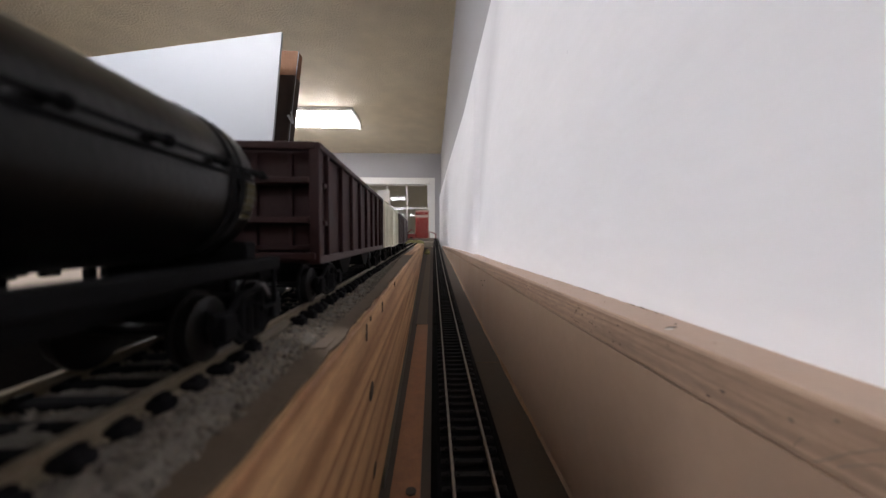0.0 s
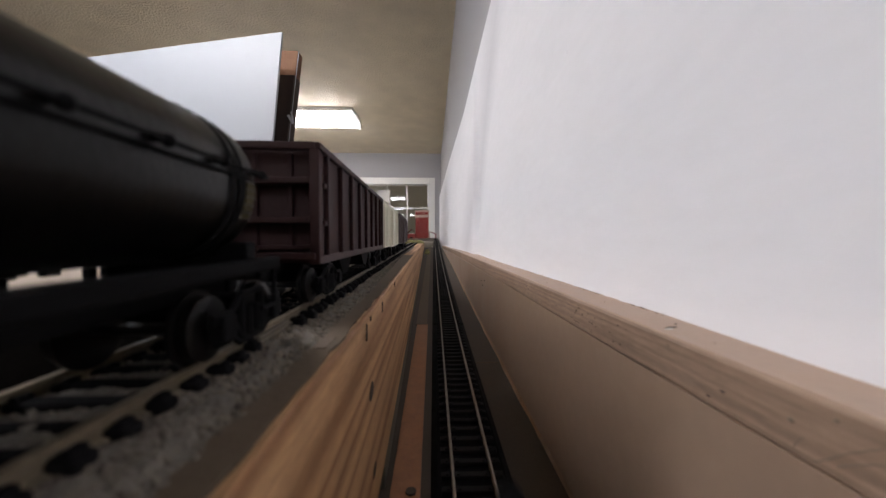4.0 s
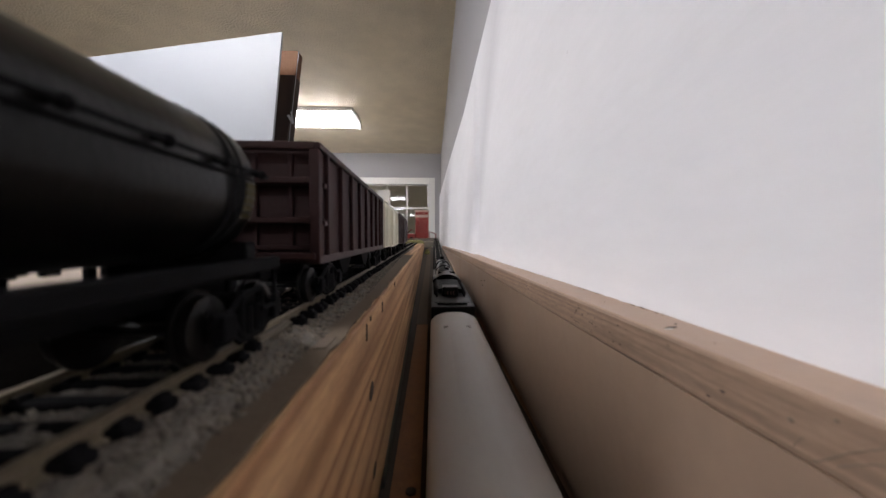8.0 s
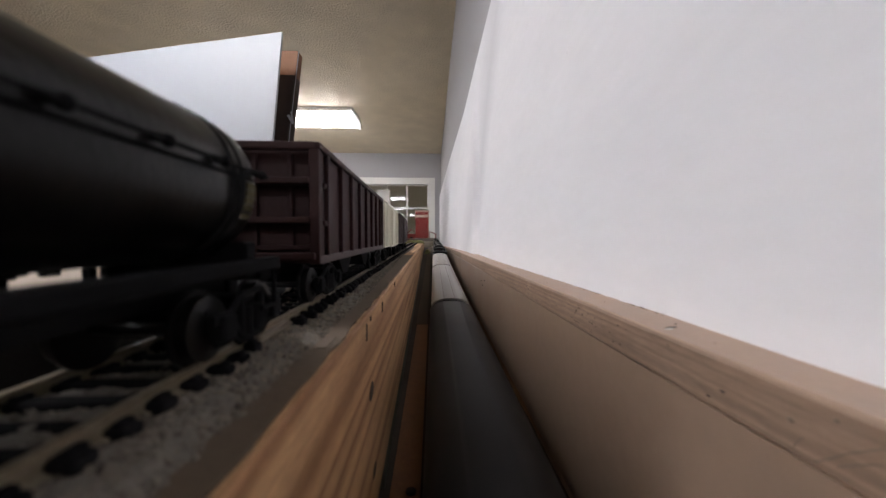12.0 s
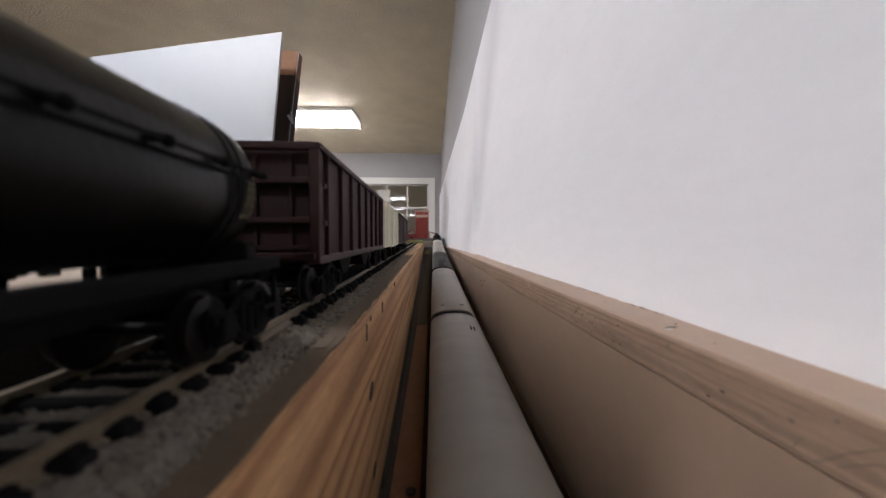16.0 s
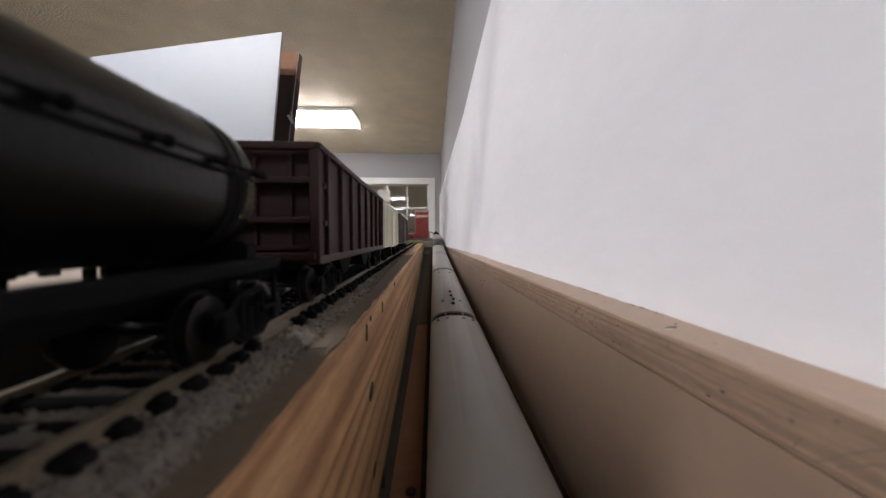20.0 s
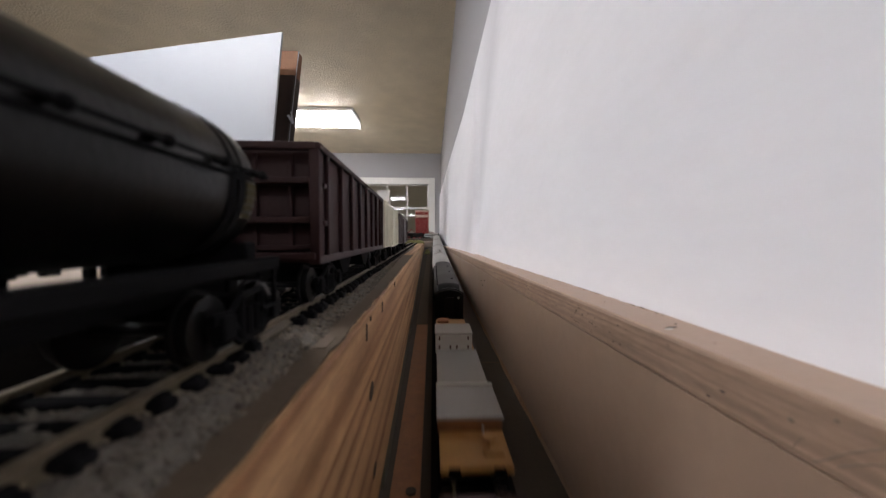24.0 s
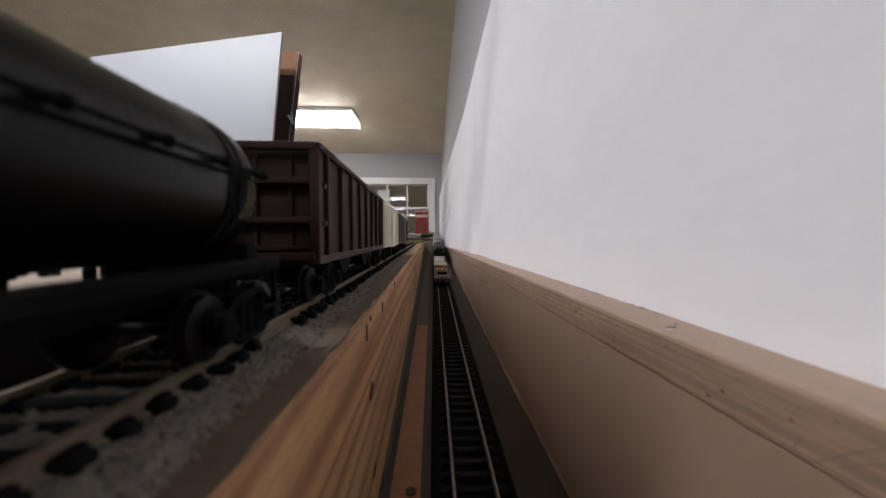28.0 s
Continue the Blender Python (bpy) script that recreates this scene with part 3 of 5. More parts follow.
    pxx = pxx - 0.0066 * np.clip((py - 0.13) / 0.25, 0, 1) * (pxx > -0.034)
    pz = -0.0226 + np.clip((-0.0234 - pxx) / 0.004, 0, 1) * np.where(pxx < -0.034, 0.0019, np.where(py < 0.075, 0.0012, 0.0006)) + rs.rand(cnt) * 0.0003
    verts = (base_v[None] * (0.75 + 0.5 * rs.rand(cnt, base_v.shape[0], 1)) * rad[:, None, None] * (0.7 + 0.6 * rs.rand(cnt, 1, 3)) + np.stack([pxx, py, pz], 1)[:, None, :]).reshape(-1, 3)
    faces = (base_f[None] + (np.arange(cnt) * base_v.shape[0])[:, None, None]).reshape(-1, 3)
    me = bpy.data.meshes.new("stones")
    me.from_pydata(verts.tolist(), [], faces.tolist())
    me.materials.append(M["stones"])
    st = new("stones", me)
    st.parent = t
    tagged(st, "loose grey ballast stones", kind="stuff")
    # nails and knots in the pine
    for y, z, h in ((0.0973, -0.0250, 0.0049), (0.1305, -0.0248, 0.0040), (0.104, -0.0242, 0.0016), (0.179, -0.0236, 0.0026)):
        part("nail", tubed((-0.0176, y, z - h), (-0.0176, y, z), 0.00024, 8), "nail", t)
    for y, z, r in ((0.1058, -0.0484, 0.0022), (0.1112, -0.0776, 0.0018)):
        k = bmesh.new()
        bmesh.ops.create_uvsphere(k, u_segments=12, v_segments=6, radius=r, matrix=Matrix.Translation((-0.0178, y, z)) @ Matrix.Diagonal((0.15, 1.9, 1.25, 1)))
        part("knot", k, "knot", t, smooth=60)
    tagged(part("far_table", box(box(boxed(-2.2, -0.0035, 1.57, 2.15, -0.045, -0.003, 0.001), -2.2, 0.044, 2.1505, 4.4, -0.045, -0.003, 0.001), -0.0030, 0.044, 1.57, 2.15, -0.065, -0.034, 0.001), "deck"), "tan plywood table at the far end of the layout", "table", kind="structure").matrix_basis = pose(0, 0, ZC)
    tagged(part("side_table", boxed(-1.40, -0.645, 0.85, 1.568, -0.045, -0.0112, 0.001), "ply"), "pale plywood table under the divider", "table", kind="structure").matrix_basis = pose(0, 0, ZC)
    lt = thing("layout_legs", "plain timber legs under the layout", "legs", kind="structure")
    for x, y in ((-0.10, -2.5), (-0.10, -0.6), (-0.10, 1.2), (-0.55, -2.5), (-0.55, -0.6), (-0.55, 1.2), (-2.1, 1.7), (-2.1, 3.3), (-0.1, 3.3), (-1.35, 0.9), (-1.35, 1.5)):
        part("leg", boxed(x - 0.02, x + 0.02, y - 0.02, y + 0.02, 0, ZC - 0.0445 if y > 1.5 or x < -0.3 else ZC - 0.24), "pine", lt)


upper_shelf()


# ---- track ----
def rail_bm(line, off, top=0.0, slim=1.0):
    """A T-section rail along a line of (place, heading), off metres to its side."""
    prof = [(-0.0006, 0), (0.0006, 0), (0.0006, -0.0007), (0.0003, -0.0010), (0.0003, -0.0020), (0.0012, -0.0024), (-0.0012, -0.0024), (-0.0003, -0.0020), (-0.0003, -0.0010), (-0.0006, -0.0007)]
    s = []
    for p, a in line:
        ux, uy = math.cos(a), math.sin(a)
        s.append([(p.x + ux * (off + u * slim), p.y + uy * (off + u * slim), p.z + w + top) for u, w in prof])
    return sweep(s, closed=True)


tie_bm = boxed(-0.0130, 0.0130, -0.00150, 0.00150, -0.0042, -0.0022, 0.0003)
for sx in (-1, 1):
    for o in (-1, 1):
        box(tie_bm, sx * 0.00825 + o * 0.0022 - 0.0007, sx * 0.00825 + o * 0.0022 + 0.0007, -0.0009, 0.0009, -0.0022, -0.0016)
tie_mesh = bpy.data.meshes.new("tie")
tie_bm.to_mesh(tie_mesh)
tie_bm.free()
tie_mesh.materials.append(M["newtie"])


def lower_track():
    t = thing("lower_track", "single track with brass rails on black ties", "track", kind="structure")
    ss = [-4.2 + 0.1 * i for i in range(60)] + [1.8 + 0.03 * i for i in range(95)]
    line = [low_track(s) for s in ss]
    for o in (-0.00825, 0.00825):
        part("rail", rail_bm(line, o, slim=0.62), "brass", t, smooth=30)
    rest = bmesh.new()
    for i in range(-512, 560):
        s = i * 0.0082
        p, a = low_track(s)
        m = Matrix.Translation(p) @ Matrix.Rotation(a, 4, "Z") @ Matrix.Rotation(math.atan2(low_z(s + 0.01) - low_z(s), 0.01), 4, "X")
        if -20 <= i < 275:
            piece("tie", tie_mesh, t, m)
        else:
            bmesh.ops.create_cube(rest, size=1, matrix=m @ Matrix.Translation((0, 0, -0.0032)) @ Matrix.Diagonal((0.027, 0.0033, 0.002, 1)))
    tagged(part("far_ties", rest, "newtie", t), kind="stuff")
    # plank under the bend
    s = []
    for i in range(60):
        p, a = low_track(1.56 + 0.05 * i)
        ux, uy = math.cos(a), math.sin(a)
        low = -0.0145 if i < 12 else ZC - 0.0035 - p.z
        s.append([(p.x + ux * u, p.y + uy * u, p.z + w) for u, w in ((-0.0175, low), (-0.0175, -0.0072), (-0.0145, -0.0042), (0.0145, -0.0042), (0.0175, -0.0072), (0.0175, low))])
    part("cork_strip", sweep(s, closed=True), "dustboard", t)


lower_track()


old_bm = boxed(-0.0112, 0.0112, -0.0013, 0.0013, -0.0050, -0.0013, 0.0005)
for sx in (-1, 1):
    for o in (-0.0017, 0.0017):
        box(old_bm, sx * 0.00825 + o - 0.0006, sx * 0.00825 + o + 0.0006, -0.0010, 0.0010, -0.0014, -0.0007, 0.0003)
old_tie = bpy.data.meshes.new("old_tie")
old_bm.to_mesh(old_tie)
old_bm.free()
old_tie.materials.append(M["tie"])


def upper_track():
    t = thing("upper_track", "weathered track with black ties in stone ballast", "track", UP @ pose(-0.0418, 0, -0.0185, 0, 0, 0.435), kind="structure")
    line = [(Vector((0, y, 0)), 0.0) for y in [-2.9, -1, -0.2] + [0.02 * i for i in range(75)]]
    for o in (-0.00825, 0.00825):
        part("rail", rail_bm(line, o, slim=1.02), "rail", t, smooth=30)
    rnd = random.Random(8)
    # a gap without ties where two lengths of track meet
    places = [0.0640 - 0.0054 * i for i in range(30)] + [0.0855 + 0.0060 * i for i in range(212)]
    for y in places:
        m = pose(rnd.uniform(-0.0006, 0.0006), y, rnd.uniform(-0.0002, 0.0002), 0, 0, rnd.uniform(-1.5, 1.5))
        piece("tie", old_tie, t, m @ Matrix.Diagonal((1.12, 1.1, 1, 1)) if y > 0.08 else m)
    for o in (-0.00825, 0.00825):
        part("rail_joiner", boxed(o - 0.0011, o + 0.0011, 0.0675, 0.0815, -0.0022, -0.0011, 0.0002), "brass", t, "bright metal rail joiner")


upper_track()


# ---- rolling stock: shared parts ----
WHEEL_R = 0.0049


def wheelset(parent, y, z=WHEEL_R):
    bm = bmesh.new()
    for sx in (-1, 1):
        tube(bm, (sx * 0.0078, 0, 0), (sx * 0.0094, 0, 0), WHEEL_R, 28)
        tube(bm, (sx * 0.0071, 0, 0), (sx * 0.0078, 0, 0), WHEEL_R + 0.0008, 28)
        tube(bm, (sx * 0.0099, 0, 0), (sx * 0.0106, 0, 0), 0.0016, 12)
        tube(bm, (sx * 0.0094, 0, 0), (sx * 0.00955, 0, 0), WHEEL_R * 0.96, 28, WHEEL_R * 0.90)
    tube(bm, (-0.0118, 0, 0), (0.0118, 0, 0), 0.0009, 8)
    for sx in (-1, 1):
        for k in range(3):
            a = k * 2 * math.pi / 3
            tube(bm, (sx * 0.0101, 0.0028 * math.cos(a), 0.0028 * math.sin(a)), (sx * 0.0104, 0.0028 * math.cos(a), 0.0028 * math.sin(a)), 0.0006, 6)
    ob = part("wheelset", bm, "wheel", parent, smooth=40)
    ob.location = (0, y, z)
    return ob


def truck(parent, y, base=0.0195):
    """An arch-bar truck: bolster, two side frames, two wheelsets."""
    tr = part("truck", boxed(-0.0104, 0.0104, -0.0026, 0.0026, 0.0045, 0.0088, 0.0004), "flatblack", parent)
    tr.location = (0, y, 0)
    h = base / 2
    for sx in (-1, 1):
        x = sx * 0.0116
        bm = bmesh.new()
        for line in (((-h - 0.003, 0.0068), (-h + 0.002, 0.0068), (-0.0035, 0.0092), (0.0035, 0.0092), (h - 0.002, 0.0068), (h + 0.003, 0.0068)),
                     ((-h - 0.003, 0.0062), (-h + 0.002, 0.0060), (-0.0035, 0.0022), (0.0035, 0.0022), (h - 0.002, 0.0060), (h + 0.003, 0.0062)),
                     ((-h - 0.002, 0.0030), (-h + 0.002, 0.0030), (-0.0035, 0.0014), (0.0035, 0.0014), (h - 0.002, 0.0030), (h + 0.002, 0.0030))):
            for (a, b), (c, d) in zip(line, line[1:]):
                tube(bm, (x, a, b), (x, c, d), 0.0006, 6)
        for e in (-1, 1):
            box(bm, x - 0.0012, x + 0.0012, e * h - 0.0018, e * h + 0.0018, 0.0030, 0.0068, 0.0004)
            tube(bm, (x, e * 0.0032, 0.0016), (x, e * 0.0032, 0.0090), 0.0007, 6)
        for k in (-0.0013, 0.0013):
            tube(bm, (x, k, 0.0024), (x, k, 0.0070), 0.0010, 8)
        part("side_frame", bm, "flatblack", tr)
    return [wheelset(tr, -h), wheelset(tr, h)]


def coupler(parent, y, way):
    bm = boxed(-0.0013, 0.0013, y - way * 0.004, y + way * 0.0035, 0.0078, 0.0102, 0.0003)
    box(bm, -0.0024, 0.0022, y + way * 0.003, y + way * 0.0062, 0.0072, 0.0108, 0.0005)
    part("coupler", bm, "flatblack", parent)


# ---- standing freight cars on the upper track ----
def on_upper(y):
    return UP @ pose(-0.0418, 0, -0.0185, 0, 0, 0.435) @ pose(0, y, 0)


def tank_car(y0, y1):
    L = y1 - y0
    t = thing("tank_car", "black tank car with handrails, standing on ballasted track", "tank car", on_upper(y0))
    R, zc = 0.0122, 0.0269
    a0, a1 = 0.007, L - 0.0060
    s = []
    n = 48
    for y, r in ((a0 - 0.0035, 0.002), (a0 - 0.003, R * 0.55), (a0 - 0.0014, R * 0.86), (a0, R * 0.985), (a0 + 0.001, R), (a1 - 0.001, R), (a1, R * 0.985), (a1 + 0.0014, R * 0.86), (a1 + 0.003, R * 0.55), (a1 + 0.0035, 0.002)):
        s.append([(r * math.cos(2 * math.pi * k / n), y, zc + r * math.sin(2 * math.pi * k / n)) for k in range(n)])
    part("tank", sweep(s, closed=True), "black", t, smooth=50)
    for y in (a0 + 0.004, L * 0.27, a1 - 0.0048, a1 - 0.0072):
        b = bmesh.new()
        tube(b, (0, y - 0.0008, zc), (0, y + 0.0008, zc), R + 0.00025, 48, caps=False)
        part("band", b, "flatblack", t, smooth=50)
    part("dome", tube(boxed(-0.004, 0.004, L / 2 - 0.004, L / 2 + 0.004, zc + R - 0.002, zc + R + 0.003, 0.001), (0, L / 2, zc + R - 0.001), (0, L / 2, zc + R + 0.0062), 0.0062, 24), "black", t, smooth=40)
    for sx in (-1, 1):
        hx, hz = sx * 0.0136, zc + 0.0022
        part("handrail", tubed((hx, a0 - 0.001, hz), (hx, a1 + 0.001, hz), 0.00030, 8), "flatblack", t)
        part("seam", tubed((sx * R * 0.9995, a0 + 0.001, zc + 0.0013), (sx * R * 0.9995, a1 - 0.001, zc + 0.0013), 0.00030, 6), "flatblack", t, "raised plate seam")
        y = a1 - 0.0008
        while y > a0:
            p = bmesh.new()
            tube(p, (sx * 0.0116, y, hz + 0.0006), (hx + sx * 0.0002, y, hz), 0.0006, 8)
            bmesh.ops.create_uvsphere(p, u_segments=8, v_segments=6, radius=0.00080, matrix=Matrix.Translation((hx, y, hz)))
            part("rail_post", p, "flatblack", t, smooth=50)
            y -= 0.0107
        part("side_sill", boxed(sx * 0.0112, sx * 0.0137, 0.0, L, 0.0124 if sx > 0 else 0.0066, 0.0148 if sx > 0 else 0.0102, 0.0004), "flatblack", t)
        part("ladder", boxed(sx * 0.0128, sx * 0.0134, L / 2 - 0.004, L / 2 + 0.004, 0.0135, zc + 0.004), "flatblack", t)
    part("center_sill", boxed(-0.0022, 0.0022, 0, L, 0.0078, 0.0112), "flatblack", t)
    for y in (0.0, L - 0.003):
        part("end_sill", boxed(-0.0112, 0.0112, y, y + 0.003, 0.0105, 0.0135, 0.0004), "flatblack", t)
    part("end_bolster", boxed(-0.0108, 0.0108, 0.1400, L - 0.0035, 0.0113, 0.0176, 0.0005), "flatblack", t)
    part("bracket", boxed(-0.0104, -0.0092, 0.1366, 0.1405, 0.0075, 0.0176), "flatblack", t)
    for y, w, z in ((0.090, 0.0338, 0.0095), (0.1238, 0.0010, 0.0131), (0.1248, 0.0012, 0.0135), (0.1260, 0.0018, 0.0139), (0.1299, 0.0038, 0.0143)):
        part("underframe", boxed(-0.0104, -0.0092, y, y + w, z, 0.0178, 0.0003), "flatblack", t)
    for y in (0.020, L - 0.058):
        part("saddle", boxed(-0.0085, 0.0085, y - 0.003, y + 0.003, 0.0125, 0.0185, 0.0005), "flatblack", t)
    # brake cylinder and rods under the middle
    b = tubed((-0.005, L / 2 - 0.006, 0.0085), (-0.005, L / 2 + 0.006, 0.0085), 0.0028, 14)
    tube(b, (0.004, L / 2 - 0.012, 0.0075), (0.004, L / 2 + 0.012, 0.0075), 0.0006, 6)
    part("brake_gear", b, "flatblack", t)
    for y, w, z in ((0.1278, 0.0021, 0.0131), (0.1337, 0.0014, 0.0075)):
        part("valve_box", boxed(-0.0104, -0.0092, y, y + w, z, 0.0176, 0.0002), "flatblack", t)
    # lettered placard at the tank's end: unreadable bars
    for k in range(5):
        z = zc - 0.0052 + k * 0.0012
        ph = (z - zc) / R
        x = math.sqrt(max(0, 1 - ph * ph)) * R
        part("lettering", boxed(x - 0.0002, x + 0.0003, a1 - 0.0035, a1 - 0.0008, z, z + 0.0010), "gold", t, "worn yellow lettering")
    truck(t, 0.0175)
    truck(t, L - 0.0075, 0.0158)
    coupler(t, 0, -1)
    coupler(t, L, 1)
    part("stirrup", tube(tubed((0.0132, L - 0.002, 0.0115), (0.0132, L - 0.002, 0.006), 0.0004, 6), (0.0132, L - 0.002, 0.006), (0.0132, L - 0.007, 0.006), 0.0004, 6), "flatblack", t)


def hopper_car(y0, y1):
    L = y1 - y0
    t = thing("hopper_car", "oxide-brown ribbed open hopper car standing on ballasted track", "hopper car", on_upper(y0))
    w, zb, zt = 0.0130, 0.0112, 0.0434
    b = bmesh.new()
    for sx in (-1, 1):
        box(b, sx * (w - 0.0008), sx * w, 0.002, L - 0.002, zb + 0.001, zt - 0.001)
    part("side_sheet", b, "oxide", t)
    for sx in (-1, 1):
        part("top_chord", boxed(sx * (w - 0.001), sx * (w + 0.0013), 0, L, zt - 0.0018, zt, 0.0003), "oxide", t)
        part("side_sill", boxed(sx * (w - 0.001), sx * (w + 0.0011), 0, L, zb, zb + 0.0022, 0.0003), "brown", t)
        for k in range(8):
            y = 0.0085 + k * 0.0161
            part("side_rib", boxed(sx * w, sx * (w + 0.0013), y - 0.0008, y + 0.0008, zb + 0.0022, zt - 0.0018, 0.0002), "oxide", t)
    for e, yy in ((1, 0.0), (-1, L)):
        for sx in (-1, 1):
            part("corner_post", boxed(sx * (w - 0.0016), sx * (w + 0.0010), yy + e * -0.0002, yy + e * 0.0032, zb, zt - 0.0018, 0.0003), "oxide", t)
        part("end_sheet", boxed(-w + 0.001, w - 0.001, yy + e * 0.0056, yy + e * 0.0064, zb, zt - 0.0004), "oxide", t)
        part("end_chord", boxed(-w, w, yy - e * 0.0004, yy + e * 0.0022, zt - 0.0020, zt, 0.0003), "oxide", t)
        part("end_sill", boxed(-w, w, yy - e * 0.0010, yy + e * 0.0057, zb + 0.0014, zb + 0.0032, 0.0003), "oxide", t)
        for z in (zb + 0.0118, zb + 0.0222):
            part("end_rib", boxed(-w + 0.001, w - 0.0016, yy - e * 0.0006, yy + e * 0.0057, z - 0.0008, z + 0.0008, 0.0003), "oxide", t)
        for sx in (-0.0048, 0.0048):
            part("end_post", boxed(sx - 0.0006, sx + 0.0006, yy + e * 0.0044, yy + e * 0.0056, zb + 0.0016, zt - 0.002, 0.0002), "oxide", t)
        part("cross_brace", boxed(w - 0.0002, w + 0.0013, yy + e * 0.0036, yy + e * 0.0066, zb + 0.0104, zb + 0.0118, 0.0002), "oxide", t)
        part("cross_brace", boxed(w - 0.0002, w + 0.0013, yy + e * 0.0036, yy + e * 0.0066, zb + 0.0208, zb + 0.0222, 0.0002), "oxide", t)
    part("floor", boxed(-w + 0.001, w - 0.001, 0.003, L - 0.003, zb + 0.004, zb + 0.005), "oxide", t)
    for k, y in enumerate((0.34 * L, 0.66 * L)):
        c = sweep([[(-0.010, y - 0.016, zb + 0.004), (-0.010, y + 0.016, zb + 0.004), (-0.010, y + 0.004, 0.0045), (-0.010, y - 0.004, 0.0045)],
                   [(0.010, y - 0.016, zb + 0.004), (0.010, y + 0.016, zb + 0.004), (0.010, y + 0.004, 0.0045), (0.010, y - 0.004, 0.0045)]], closed=True)
        part("chute", c, "flatblack", t)
    # unreadable reporting marks as short bars on the first panels
    for k, z in enumerate((0.0146, 0.0162, 0.0178, 0.0194, 0.0240, 0.0255)):
        part("lettering", boxed(w + 0.0001, w + 0.0003, 0.0100, 0.0122 - 0.0004 * (k % 2), z, z + 0.0008), "faded", t, "faded white lettering")
    part("center_sill", boxed(-0.002, 0.002, 0, L, 0.0085, 0.0112), "flatblack", t)
    for y in (0.017, L - 0.017):
        truck(t, y)
    coupler(t, 0, -1)
    coupler(t, L, 1)


def box_car(y0, y1, body, label, w=0.0138, zt=0.0455):
    L = y1 - y0
    t = thing("boxcar", label, "boxcar", on_upper(y0))
    zb = 0.0110
    part("body", boxed(-w, w, 0, L, zb, zt - 0.004, 0.0004), body, t)
    prof = [(-w - 0.0006, zt - 0.0042), (-w - 0.0006, zt - 0.0034), (-w * 0.6, zt - 0.0012), (0, zt), (w * 0.6, zt - 0.0012), (w + 0.0006, zt - 0.0034), (w + 0.0006, zt - 0.0042)]
    part("roof", sweep([[(a, y, b) for a, b in prof] for y in (-0.0006, L + 0.0006)], closed=True), body, t, smooth=30)
    part("running_board", boxed(-0.003, 0.003, 0.001, L - 0.001, zt + 0.0004, zt + 0.0012), body, t)
    for sx in (-1, 1):
        part("door", boxed(sx * w, sx * (w + 0.0011), L / 2 - 0.0115, L / 2 + 0.0115, zb + 0.001, zt - 0.006, 0.0002), body, t)
        part("door_track", boxed(sx * w, sx * (w + 0.0013), L / 2 - 0.024, L / 2 + 0.012, zb - 0.0002, zb + 0.0009), body, t)
        for k in range(12):
            y = 0.004 + k * (L - 0.008) / 11
            if abs(y - L / 2) > 0.013:
                part("side_batten", boxed(sx * w, sx * (w + 0.0005), y - 0.0004, y + 0.0004, zb + 0.001, zt - 0.005), body, t)
        for yy, e in ((0.001, 1), (L - 0.001, -1)):
            g = bmesh.new()
            for i in range(6):
                tube(g, (sx * (w + 0.0008), yy, zb + 0.002 + i * 0.0048), (sx * (w + 0.0008), yy + e * 0.0045, zb + 0.002 + i * 0.0048), 0.0003, 5)
            part("ladder", g, body, t)
    part("center_sill", boxed(-0.002, 0.002, 0, L, 0.0085, 0.0112), "flatblack", t)
    for y in (0.017, L - 0.017):
        truck(t, y)
    coupler(t, 0, -1)
    coupler(t, L, 1)


tank_car(-0.080, 0.067)
hopper_car(0.0905, 0.2255)
box_car(0.2375, 0.350, "cream", "weathered cream wooden-sided refrigerator car on the upper track", zt=0.047)
box_car(0.362, 0.530, "brown", "dark brown boxcar with a peaked roof on the upper track", zt=0.0475)


# ---- room things ----
def divider():
    t = thing("divider", "white scenery divider of two thin panels on a brown timber stud", "divider")
    ang = math.atan2(0.1535, -0.677)
    L = 0.75
    top, bot = ZC + 0.600, ZC - 0.0113
    p = boxed(0, L, -0.0035, 0.0035, bot, top)
    ob = part("panel", p, "white", t, "smooth bluish-white panel")
    ob.matrix_basis = Matrix.Translation((-0.4305, 1.0034, 0)) @ Matrix.Rotation(ang, 4, "Z")
    for v in ob.data.vertices:
        if v.co.x < 0.1:
            v.co.x += 0.036 * (top - v.co.z) / 0.32
    s = boxed(-0.498, -0.4245, 1.10, 1.138, ZC - 0.0108, ZC + 0.602, 0.001)
    st = part("stud", s, "stud", t, "brown stained timber stud")
    for v in st.data.vertices:
        v.co.x -= 0.030 * (ZC + 0.602 - v.co.z) / 0.25 * (1 if v.co.x > -0.45 else 1)
    # The stud is darker brown below this cover's top.
    dk = part("dark_board", boxed(-0.500, -0.4236, 1.091, 1.1392, ZC - 0.0106, ZC + 0.522, 0.0005), "studdark", t, "dark brown cover over the lower stud")
    for v in dk.data.vertices:
        v.co.x -= 0.030 * (ZC + 0.602 - v.co.z) / 0.25
    q = part("back_panel", boxed(-0.4232, -0.4205, 1.10, 1.30, ZC - 0.0105, ZC + 0.600), "white", t)
    for v in q.data.vertices:
        v.co.x -= 0.030 * (ZC + 0.600 - v.co.z) / 0.25 + 0.45 * (v.co.y - 1.10)
    c = tubed((-0.452, 1.088, ZC + 0.395), (-0.437, 1.087, ZC + 0.37), 0.004, 8)
    tube(c, (-0.437, 1.087, ZC + 0.37), (-0.442, 1.087, ZC + 0.405), 0.003, 8)
    part("clip", c, "white", t, "white plastic clip")


divider()


